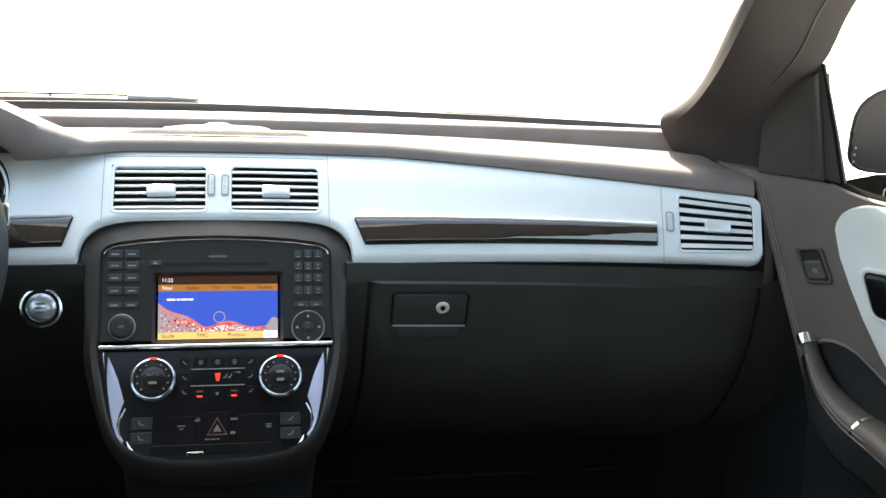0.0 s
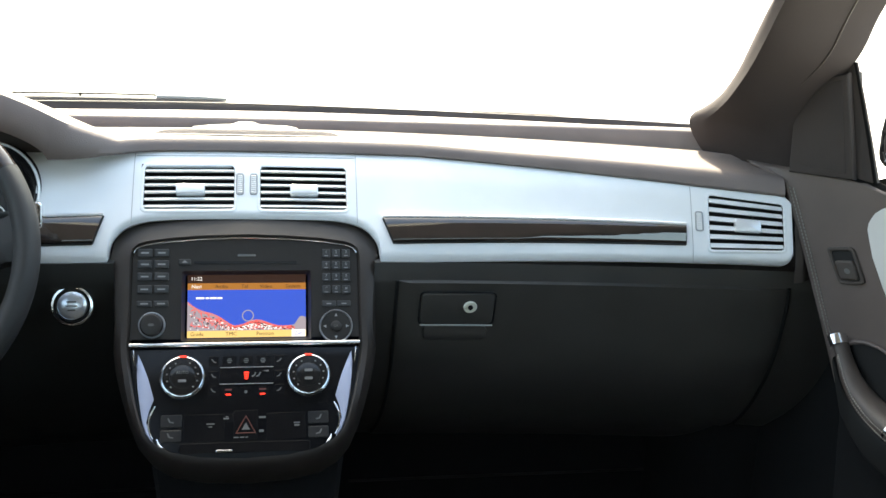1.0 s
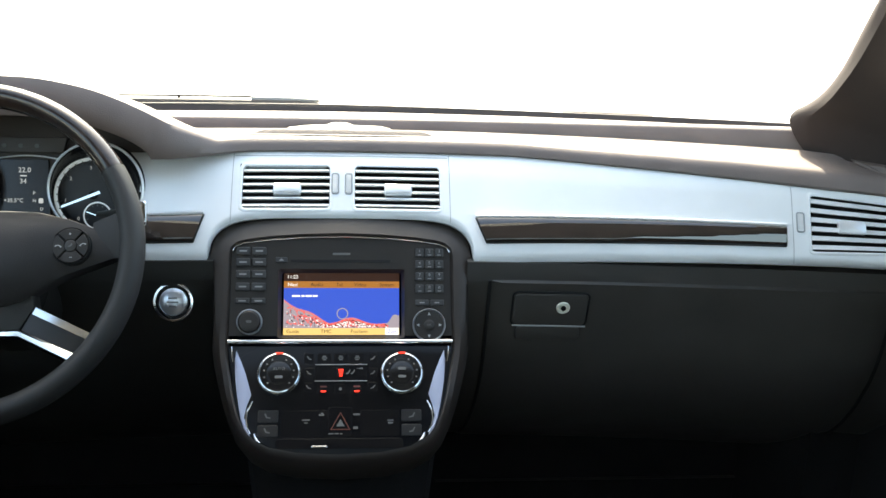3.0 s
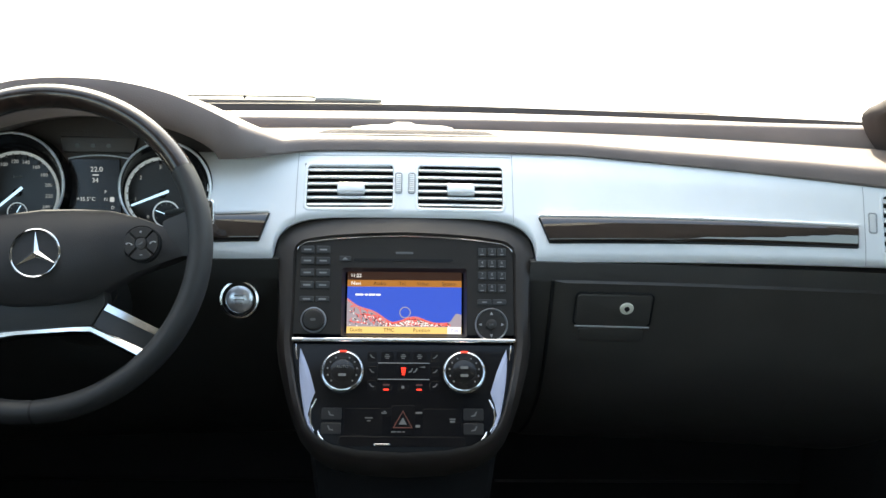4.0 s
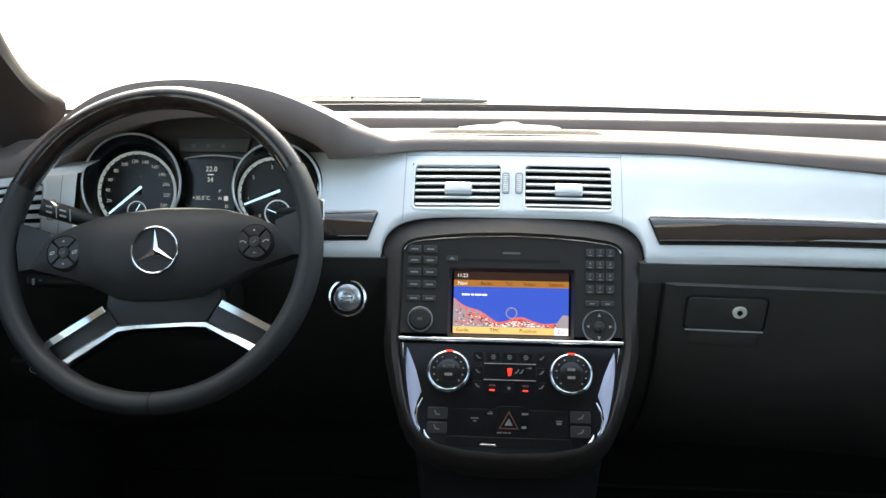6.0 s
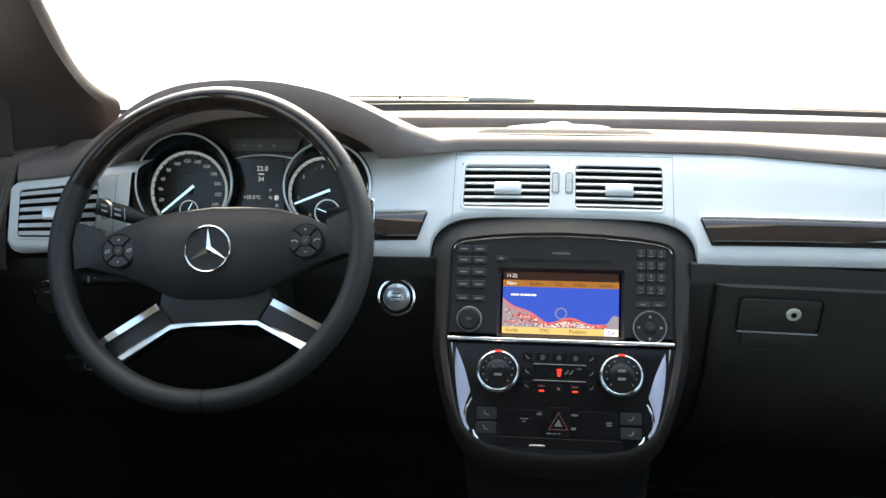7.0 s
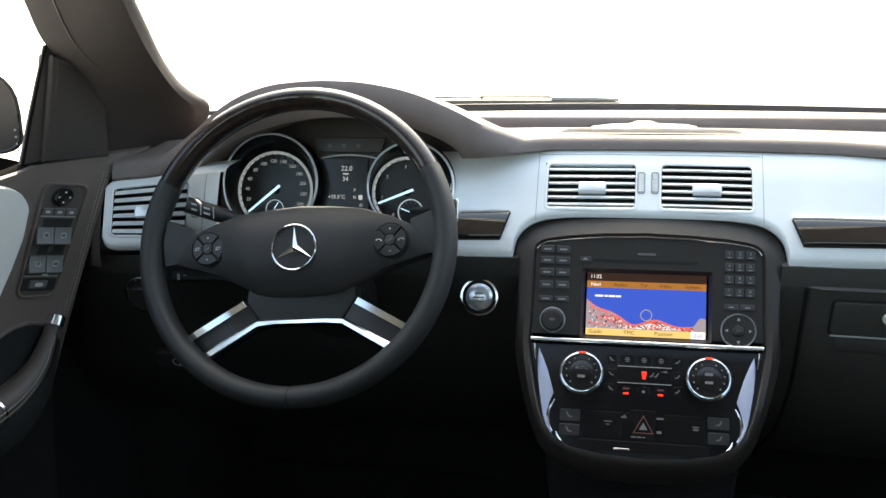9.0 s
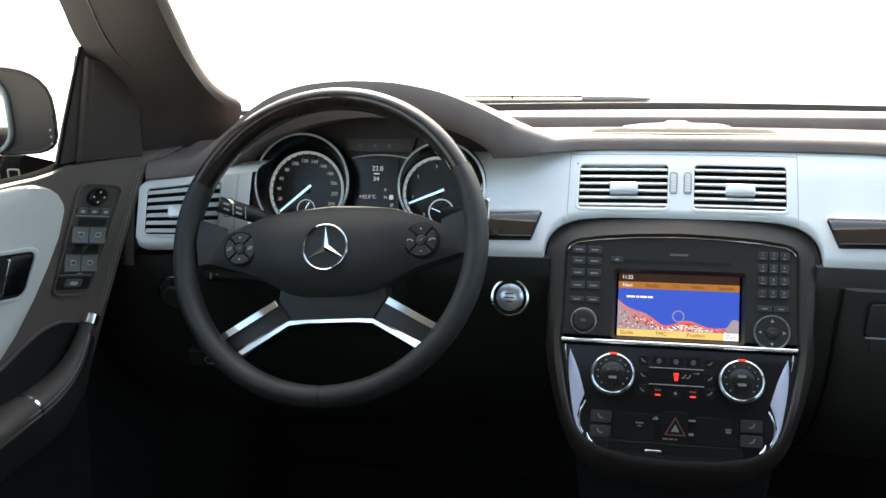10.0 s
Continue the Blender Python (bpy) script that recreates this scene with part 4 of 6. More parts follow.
def map_screen():
    """The lit display: clock row, menu row, map with coast and streets, lower menu row."""
    S = shift(UP, 0, 0.009, -0.0085)
    w, h = 0.1434, 0.0775
    screen = face_part("screen", rrect(0, h / 2, w, h, 0.0005, 1), S, -0.001, 0.0, screen_blue, radio, 0, "lit map display")
    bar = lambda x0, x1, v0, v1, m, n=0.0003, nm="menu_bar": face_part(nm, [(x0, v0), (x1, v0), (x1, v1), (x0, v1)], S, 0.0, n, m, screen, 0)
    bar(-w / 2, w / 2, h - 0.0105, h, screen_dark)
    bar(-w / 2, w / 2, h - 0.0188, h - 0.0105, screen_amber)
    bar(-w / 2, w / 2, 0.0, 0.0085, screen_sand)
    bar(w / 2 - 0.0175, w / 2 - 0.0005, 0.0, 0.0088, screen_white, 0.0005)
    coast = lambda x: 0.0085 + 0.0075 + 0.029 * max(0.0, 1 - (x + w / 2) / 0.056) ** 1.15 + 0.0022 * math.sin(x * 130) + 0.0035 * math.exp(-((x - 0.012) / 0.022) ** 2) - 0.004 * smooth(0.03, 0.065, x) + 0.012 * smooth(0.056, 0.066, x)
    bm = bmesh.new()
    xs = np.linspace(-w / 2, w / 2, 60)
    loft(bm, [[S @ Vector((x, 0.0085, 0.0002)) for x in xs], [S @ Vector((x, coast(x), 0.0002)) for x in xs]])
    part("land", bm, screen_grey, screen)
    rnd = random.Random(7)

    def streets(name, count, material, n, low, high, length):
        bm = bmesh.new()
        for _ in range(count):
            x = rnd.uniform(-w / 2 + 0.002, w / 2 - 0.02) if rnd.random() < 0.35 else rnd.gauss(0.008, 0.028)
            x = min(max(x, -w / 2 + 0.004), w / 2 - 0.016)
            v = 0.0095 + (coast(x) - 0.0105) * rnd.uniform(low, high)
            a = rnd.choice((0.1, 0.5, 2.2, -0.5, 1.5)) + rnd.uniform(-0.3, 0.3)
            l, t = rnd.uniform(0.3, 1) * length, 0.0004
            dx, dv = l * math.cos(a) / 2, l * math.sin(a) / 2
            q = [(x - dx, v - dv), (x + dx, v + dv)]
            nx, nv = -math.sin(a) * t, math.cos(a) * t
            quad = [(q[0][0] - nx, q[0][1] - nv), (q[1][0] - nx, q[1][1] - nv), (q[1][0] + nx, q[1][1] + nv), (q[0][0] + nx, q[0][1] + nv)]
            if max(p[1] for p in quad) > coast(x) + 0.001 or min(p[1] for p in quad) < 0.0086:
                continue
            bm.faces.new([bm.verts.new(S @ Vector((*p, n))) for p in quad])
        tagged(part(name, bm, material, screen), kind="stuff")

    streets("street_line", 460, screen_red, 0.0004, 0.1, 0.95, 0.006)
    streets("street_block", 150, screen_white, 0.0005, 0.0, 0.7, 0.0028)
    streets("street_shadow", 160, screen_black, 0.00045, 0.0, 0.8, 0.004)
    bm = bmesh.new()
    for o in (0.0, 0.0018):
        tube(bm, [S @ Vector((x, coast(x) - 0.0006 - o, 0.0004)) for x in np.linspace(-w / 2 + 0.0005, w / 2 - 0.018, 70)], 0.0004, seg=4)
    part("coast_line", bm, screen_red, screen)
    bm = bmesh.new()
    band(bm, circle(0.001, 0.0265, 0.0072, 28), circle(0.001, 0.0265, 0.0060, 28), S, 0.0002, 0.0006, 0.0001)
    part("position_ring", bm, screen_grey, screen)
    for t, x, v, m, s in (("11:22", -0.061, h - 0.0052, screen_white, 0.0062), ("Navi", -0.061, h - 0.0148, screen_white, 0.0066), ("Audio", -0.031, h - 0.0148, screen_black, 0.0064), ("Tel", -0.003, h - 0.0148, screen_black, 0.0064), ("Video", 0.023, h - 0.0148, screen_black, 0.0064), ("System", 0.056, h - 0.0148, screen_black, 0.0064),
                          ("Guide", -0.060, 0.0042, screen_black, 0.0066), ("TMC", -0.019, 0.0042, screen_black, 0.0066), ("Position", 0.022, 0.0042, screen_black, 0.0066), ("Ziel", 0.0625, 0.0042, screen_blue, 0.0066)):
        letters(t, s, shift(S, x, v, 0.0007), m, screen)
    for k, l in enumerate((0.010, 0.004, 0.008, 0.006)):
        x = -0.0615 + (0.0, 0.0115, 0.0165, 0.0255)[k]
        bar(x, x + l, 0.0475, 0.0497, screen_white, 0.0006, "street_name")


map_screen()


def radio_keys():
    for r, v in enumerate((0.1125, 0.0985, 0.0835, 0.068, 0.0505)):
        for x in (-0.1214, -0.1018):
            k = face_part("key", rrect(x, v, 0.0172, 0.0098 if r < 4 else 0.0072, 0.0012, 2), UP, 0.0, 0.0024, RUBBER_KEY, radio, 0.001)
            face_part("mark", [(x - 0.0045, v - 0.0009), (x + 0.0045, v - 0.0009), (x + 0.0045, v + 0.0009), (x - 0.0045, v + 0.0009)], UP, 0.0024, 0.0026, KEYPRINT, k, 0)
    digits = "123456789*0#"
    for r, v in enumerate((0.1115, 0.0965, 0.0815, 0.0660)):
        for c, x in enumerate((0.0970, 0.1093, 0.1216)):
            k = face_part("key", rrect(x, v, 0.0104, 0.0104, 0.0012, 2), UP, 0.0, 0.0022, RUBBER_KEY, radio, 0.0009)
            letters(digits[r * 3 + c], 0.0052, shift(UP, x, v + 0.0018, 0.0023), KEYPRINT, k, "digit")
            face_part("mark", [(x - 0.0022, v - 0.0034), (x + 0.0022, v - 0.0034), (x + 0.0022, v - 0.0026), (x - 0.0022, v - 0.0026)], UP, 0.0022, 0.0024, KEYPRINT, k, 0)
    for x in (0.1000, 0.1186):
        k = face_part("key", rrect(x, 0.0485, 0.0172, 0.0072, 0.0012, 2), UP, 0.0, 0.0022, RUBBER_KEY, radio, 0.0009)
        face_part("mark", [(x - 0.003, 0.0478), (x + 0.003, 0.0478), (x + 0.003, 0.0492), (x - 0.003, 0.0492)], UP, 0.0022, 0.0024, KEYPRINT, k, 0)
    face_part("disc_slot", rrect(-0.0015, 0.1005, 0.124, 0.0032, 0.0015, 3), UP, 0.0001, 0.0006, DARK, radio, 0)
    k = face_part("eject_key", rrect(-0.0745, 0.1015, 0.0145, 0.0068, 0.001, 2), UP, 0.0, 0.002, RUBBER_KEY, radio, 0.0008)
    face_part("mark", [(-0.078, 0.1003), (-0.071, 0.1003), (-0.0745, 0.1035)], UP, 0.002, 0.0022, KEYPRINT, k, 0)
    face_part("badge", rrect(-0.0005, 0.1095, 0.022, 0.0028, 0.001, 2), UP, 0.0, 0.0008, PRINT, radio, 0.0002)
    # volume knob
    bm = bmesh.new()
    lathe(bm, [(0.0158, 0.0), (0.0158, 0.004), (0.0153, 0.0055), (0.0146, 0.0058), (0.0140, 0.0050)], UP, -0.1120, 0.0245, ring=True)
    knob = part("volume_knob", bm, RING, radio, "chrome ringed round volume knob")
    bm = bmesh.new()
    lathe(bm, [(0.0141, 0.003), (0.0135, 0.0085), (0.0122, 0.0100), (0.0112, 0.0104), (0.004, 0.0104)], UP, -0.1120, 0.0245)
    part("knob_cap", bm, FACE, knob)
    face_part("mark", rrect(-0.112, 0.0245, 0.007, 0.0032, 0.0014, 2), UP, 0.0104, 0.0107, PRINT, knob, 0)
    # direction pad
    bm = bmesh.new()
    lathe(bm, [(0.0206, 0.0), (0.0206, 0.0036), (0.0198, 0.0048), (0.0190, 0.0040), (0.0184, 0.0020)], UP, 0.1085, 0.0205, ring=True)
    pad = part("direction_pad", bm, RING, radio, "round direction pad with chrome rim")
    bm = bmesh.new()
    lathe(bm, [(0.0184, 0.0), (0.0182, 0.004), (0.012, 0.0036), (0.0072, 0.0028)], UP, 0.1085, 0.0205)
    part("pad_plate", bm, FACE, pad)
    bm = bmesh.new()
    lathe(bm, [(0.0066, 0.002), (0.0066, 0.0044), (0.0058, 0.0050)], UP, 0.1085, 0.0205, seg=24)
    part("ok_key", bm, FACE, pad)
    letters("OK", 0.0042, shift(UP, 0.1085, 0.0205, 0.0051), PRINT, pad)
    for k in range(4):
        a = math.pi / 2 * k
        cx, cv = 0.1085 + 0.0135 * math.cos(a), 0.0205 + 0.0135 * math.sin(a)
        tri = [(cx + 0.0024 * math.cos(a + d), cv + 0.0024 * math.sin(a + d)) for d in (0, 2.2, -2.2)]
        face_part("arrow", tri, UP, 0.0036, 0.0044, MARK, pad, 0)


radio_keys()

# ---------------------------------------------------------------- climate panel
climate = thing("climate_panel", "glossy black climate control panel below the radio", "climate panel")
bm = bmesh.new()
pts = [(x * 0.995, v) for x, v in surround_outline() if v < 0.0]
pts = sorted([p for p in pts if p[0] >= 0], key=lambda p: -p[1])
outline = [(0.137, -0.0045)] + pts + [(-x, v) for x, v in reversed(pts[:-1] if pts[-1][0] == 0 else pts)] + [(-0.137, -0.0045)]
slab(bm, outline, DN, -0.004, 0.0008, 0.0008)
part("faceplate", bm, GLOSS, climate, "piano black faceplate")
bm = bmesh.new()
tube(bm, [stack(x, 0.0002, 0.0035) for x in np.linspace(-0.1375, 0.1375, 12)], 0.0030, seg=10)
part("chrome_strip", bm, CHROME, climate, "bright chrome strip under the radio")


def climate_knob(cx, words):
    cv = -0.0428
    bm = bmesh.new()
    lathe(bm, [(0.0255, 0.0), (0.0255, 0.0105), (0.0245, 0.0125), (0.0234, 0.0130), (0.0226, 0.0118)], DN, cx, cv, 48, ring=True)
    k = part("temperature_dial", bm, CHROME, climate, "chrome ringed temperature dial")
    bm = bmesh.new()
    lathe(bm, [(0.0229, 0.006), (0.0226, 0.0118), (0.0150, 0.0122), (0.0145, 0.0116), (0.010, 0.0128), (0.003, 0.0130)], DN, cx, cv, 48)
    part("dial_face", bm, KEY_DARK, k)
    bm = bmesh.new()
    for q in range(52):
        a = 2 * math.pi * q / 52
        M = DN @ Matrix.Translation((cx + 0.0251 * math.cos(a), cv + 0.0251 * math.sin(a), 0.0062)) @ Matrix.Rotation(a, 4, "Z")
        slab(bm, [(-0.0006, -0.0008), (0.0009, -0.0008), (0.0009, 0.0008), (-0.0006, 0.0008)], M, -0.004, 0.004)
    tagged(part("grip", bm, CHROME, k), kind="stuff")
    for q in range(11):
        a = math.radians(-45 + 27 * q)
        if 80 < math.degrees(a) < 100:
            continue
        face_part("mark", circle(cx + 0.0180 * math.cos(a), cv + 0.0180 * math.sin(a), 0.0011, 8), DN, 0.0118, 0.0126, PRINT, k, 0)
    face_part("pointer_lamp", rrect(cx, cv + 0.0242, 0.0092, 0.0019, 0.0009, 3), DN, 0.0125, 0.0140, RED, k, 0.0005, "red lit pointer")
    for t, dv in words:
        if t:
            letters(t, 0.0052, shift(DN, cx, cv + dv, 0.0132), PRINT, k)
        else:
            face_part("mark", rrect(cx, cv + dv, 0.0095, 0.0034, 0.001, 2), DN, 0.0130, 0.0133, PRINT, k, 0)


climate_knob(-0.0735, (("AUTO", 0.0045), ("", -0.0055)))
climate_knob(0.0740, (("", 0.0045), ("", -0.0055)))


def climate_middle():
    DM = shift(DN, 0.0, -0.0035)
    d = face_part("display_window", rrect(0.0004, -0.0365, 0.0635, 0.0205, 0.0015, 2), DM, 0.0008, 0.0014, GLOSS, climate, 0.0003, "dark display window")
    for v in (-0.0262, -0.0468):
        bm = bmesh.new()
        tube(bm, [DM @ Vector((x, v, 0.0018)) for x in np.linspace(-0.031, 0.032, 6)], 0.00045, seg=6)
        part("edge_line", bm, MARK, d)
    for k in range(4):
        face_part("fan_bar", rrect(0.0002, -0.0328 - 0.0025 * k, 0.0062 - 0.0008 * k, 0.0017, 0.0004, 1), DM, 0.0016, 0.0021, RED, d, 0)
    for x in (0.0085, 0.0140):
        face_part("seat_icon", [(x - 0.002, -0.0385), (x + 0.0012, -0.0375), (x + 0.0034, -0.0330), (x + 0.0022, -0.0325), (x + 0.0002, -0.0362), (x - 0.002, -0.0370)], DM, 0.0016, 0.0020, PRINT, d, 0)
    face_part("arrow_icon", [(0.019, -0.0312), (0.0265, -0.0300), (0.0268, -0.0322)], DM, 0.0016, 0.0020, PRINT, d, 0)
    for x in (-0.0205, 0.0195):
        k = face_part("lamp_key", rrect(x, -0.0565, 0.0155, 0.0125, 0.0015, 2), DM, 0.0008, 0.00092, GLOSS, climate, 0.0001)
        face_part("lamp", rrect(x, -0.0595, 0.0066, 0.0019, 0.0009, 2), DM, 0.0009, 0.0016, RED, k, 0.0003, "red lit lamp")
        face_part("mark", rrect(x, -0.0535, 0.008, 0.0022, 0.0006, 1), DM, 0.0009, 0.0011, RED_P, k, 0)
    for v in (-0.0180, -0.0365, -0.0545):
        for x in (-0.0385, 0.0390):
            k = face_part("side_key", rrect(x, v, 0.0115, 0.0125, 0.0015, 2), DM, 0.0008, 0.00092, GLOSS, climate, 0.0003)
            s = 1 if x > 0 else -1
            face_part("mark", [(x - s * 0.003, v - 0.002), (x + s * 0.0005, v - 0.0012), (x + s * 0.003, v + 0.0026), (x + s * 0.0018, v + 0.0028), (x - s * 0.0004, v - 0.0002), (x - s * 0.003, v - 0.001)], DM, 0.0009, 0.0011, PRINT, k, 0)
    for x in (-0.0200, -0.0002, 0.0197):
        k = face_part("top_key", rrect(x, -0.0175, 0.0165, 0.0115, 0.0015, 2), DM, 0.0008, 0.00092, GLOSS, climate, 0.0001)
        for dv in (-0.0022, 0.0, 0.0022):
            face_part("mark", rrect(x, -0.0175 + dv, 0.0066 - abs(dv), 0.0011, 0.0003, 1), DM, 0.0009, 0.0011, PRINT, k, 0)
    k = face_part("top_key", rrect(-0.0002, -0.0565, 0.014, 0.0115, 0.0015, 2), DM, 0.0008, 0.00092, GLOSS, climate, 0.0001)
    face_part("mark", rrect(-0.0002, -0.0565, 0.0035, 0.0035, 0.001, 1), DM, 0.0009, 0.0011, PRINT, k, 0)


climate_middle()


def lower_keys():
    """The lower row: seat heating, other switches and the hazard triangle."""
    DL = shift(DN, 0.0, -0.0015)
    for s in (1, -1):
        for v, h in ((-0.0918, 0.0145), (-0.1095, 0.0138)):
            k = face_part("seat_key", rrect(s * 0.0850, v, 0.0240, h, 0.0015, 2), DL, 0.0008, 0.0018, SEATKEY, climate, 0.0006)
            x = s * 0.0850
            face_part("mark", [(x - s * 0.003, v - 0.003), (x + s * 0.0022, v - 0.002), (x + s * 0.0045, v + 0.0032), (x + s * 0.0030, v + 0.0036), (x + s * 0.0008, v - 0.0006), (x - s * 0.003, v - 0.0014)], DL, 0.0018, 0.0020, PRINT, k, 0)
    for x, v, w, h, marks in ((-0.0470, -0.1010, 0.046, 0.032, ((-0.0403, -0.0965, 0.0095, 0.0014), (-0.0403, -0.1000, 0.0045, 0.0012))), (0.0470, -0.1010, 0.046, 0.032, ((0.0598, -0.0975, 0.0075, 0.0014), (0.0598, -0.1005, 0.0060, 0.0022), (0.0195, -0.0900, 0.0080, 0.0022), (0.0184, -0.1063, 0.0055, 0.0030))), (-0.0185, -0.0900, 0.0090, 0.010, ((-0.0223, -0.0905, 0.0065, 0.0016), (-0.0215, -0.0885, 0.0030, 0.0012)))):
        k = face_part("switch", rrect(x, v, w, h, 0.0015, 2), DL, 0.0008, 0.0011, GLOSS, climate, 0.0002)
        for mx, mv, mw, mh in marks:
            face_part("mark", rrect(mx, mv, mw, mh, 0.0004, 1), DL, 0.0011, 0.0014, PRINT, k, 0)
    hz = face_part("hazard_key", rrect(0.0002, -0.0990, 0.0280, 0.0360, 0.0015, 2), DL, 0.0008, 0.0013, GLOSS, climate, 0.0002, "hazard switch with red triangle")
    tri = lambda r: [(0.0004 + r * math.cos(a), -0.1015 + r * 1.05 * math.sin(a)) for a in (math.pi / 2, math.pi * 7 / 6, math.pi * 11 / 6)]
    bm = bmesh.new()
    band(bm, tri(0.0138), tri(0.0118), DL, 0.0013, 0.0017, 0.0002)
    part("triangle", bm, mat("hazard_red_print", (0.17, 0.047, 0.032), rough=0.5), hz)
    face_part("triangle_core", tri(0.0056), DL, 0.0013, 0.0016, PRINT, hz, 0)
    for k, l in enumerate((0.006, 0.005, 0.003)):
        x = -0.0135 + (0, 0.0072, 0.0135)[k]
        face_part("mark", rrect(x + l / 2, -0.1133, l, 0.0013, 0.0003, 1), DL, 0.0013, 0.0016, PRINT, hz, 0)
    for s in (1, -1):
        out = [(-0.0120, 0.1268), (-0.024, 0.1278), (-0.0375, 0.1270), (-0.052, 0.1255), (-0.066, 0.1232), (-0.082, 0.1202), (-0.097, 0.1170), (-0.108, 0.1125), (-0.1165, 0.1060)]
        inn = [(-0.0122, 0.1262), (-0.0228, 0.1212), (-0.0400, 0.1142), (-0.055, 0.1095), (-0.0669, 0.1060), (-0.080, 0.1105), (-0.0940, 0.1130), (-0.1065, 0.1098), (-0.1170, 0.1050)]
        rows = []
        for (v, a), (v2, b) in zip(out, inn):
            rows.append([DN @ Vector((s * x, v + (v2 - v) * g, n)) for x, g, n in ((a, 0, 0.0005), (a - 0.0006, 0.05, 0.0024), (a * 0.7 + b * 0.3, 0.3, 0.0030), (a * 0.3 + b * 0.7, 0.7, 0.0026), (b, 1, 0.0010))])
        bm = bmesh.new()
        loft(bm, rows)
        part("side_trim", bm, LILAC, climate, "curved brushed alloy side trim")
        for curl in (((0.1042, -0.0750), (0.1072, -0.0810), (0.1098, -0.0880), (0.1106, -0.0970), (0.1092, -0.1060), (0.1050, -0.1140)), ((0.1004, -0.1140), (0.0992, -0.1180), (0.0968, -0.1220), (0.0935, -0.1245)), ((0.1325, -0.0060), (0.1318, -0.0150), (0.1300, -0.0260))):
            bm = bmesh.new()
            tube(bm, [DN @ Vector((s * x, v, 0.0012)) for x, v in curl], lambda f: 0.0004 + 0.0010 * math.sin(math.pi * (0.1 + 0.8 * f)), seg=6)
            part("trim_edge", bm, CHROME, climate)
    dr = face_part("drawer_edge", rrect(0.0, -0.1265, 0.150, 0.0120, 0.004, 3), DN, 0.0008, 0.0014, GLOSS, climate, 0.0003)
    face_part("drawer_mark", rrect(-0.0239, -0.1303, 0.0190, 0.0026, 0.0012, 3), DN, 0.0014, 0.0022, CHROME, dr, 0.0004)


lower_keys()

# ---------------------------------------------------------------- glove box and start button
low = lambda x, z, n: Vector((x, low_y(x, z) - n * 0.958, z + n * 0.287 * -1))


def glove_box():
    g = thing("glove_box", "black glove box lid with latch and brass key lock", "glove box")
    xs = np.linspace(0.189, 0.690, 40)
    bm = bmesh.new()
    rows = []
    right = lambda z: float(np.interp(z, [0.26, 0.40, 0.45, 0.50, 0.55, 0.60, 0.64, 0.70, 0.74], [0.752, 0.738, 0.728, 0.717, 0.709, 0.705, 0.703, 0.697, 0.688]))
    for x in xs:
        f = (x - 0.189) / 0.501
        e = min(x - 0.189, 0.690 - x)
        n = 0.0045 * smooth(-0.002, 0.007, e)
        rows.append([low(0.189 + (right(z) - 0.189) * f, z, -0.002 if k in (0, 27) else n) for k, z in enumerate([0.7225, 0.721, 0.717] + list(np.linspace(0.71, 0.27, 23)) + [0.264, 0.26])])
    loft(bm, rows)
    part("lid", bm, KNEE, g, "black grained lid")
    for edge in (lambda z: 0.1865, lambda z: right(z) + 0.003):
        bm = bmesh.new()
        tube(bm, [low(edge(z), z, 0.0008) for z in np.linspace(0.722, 0.36, 22)], 0.0024, seg=6)
        part("gap", bm, DARK, g)
    bm = bmesh.new()
    band(bm, rrect(0.2655, 0.6835, 0.100, 0.052, 0.008, 4), rrect(0.2655, 0.6835, 0.0955, 0.0475, 0.006, 4), low, 0.0035, 0.0067, 0.0006)
    h = part("latch_frame", bm, DARK, g, "recessed latch outline")
    bm = bmesh.new()
    slab(bm, rrect(0.2655, 0.6835, 0.0945, 0.0465, 0.006, 4), low, 0.0035, 0.0077, 0.0015)
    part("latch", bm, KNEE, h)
    bm = bmesh.new()
    tube(bm, [low(x, 0.6595, 0.0083) for x in np.linspace(0.2185, 0.3135, 8)], 0.0011, seg=6)
    part("latch_edge", bm, MARK, h, "pale latch edge")
    bm = bmesh.new()
    slab(bm, rrect(0.2660, 0.6455, 0.084, 0.022, 0.007, 4), low, 0.0047, 0.0072, 0.002)
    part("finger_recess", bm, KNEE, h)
    M = basis(low(0.2815, 0.6880, 0.0075), (1, 0.05, 0), (0, -0.287, 0.958))
    bm = bmesh.new()
    lathe(bm, [(0.0088, -0.001), (0.0088, 0.002), (0.0080, 0.0030), (0.0042, 0.0030), (0.0040, 0.0018)], M, seg=28)
    lock = part("key_lock", bm, IVORY, g, "round brass key lock")
    bm = bmesh.new()
    lathe(bm, [(0.0034, 0.0), (0.0032, 0.0034)], M, seg=16)
    slab(bm, rrect(0, 0, 0.0015, 0.0080, 0.0003, 1), M, 0.0, 0.0034)
    part("keyhole", bm, DARK, lock)


glove_box()


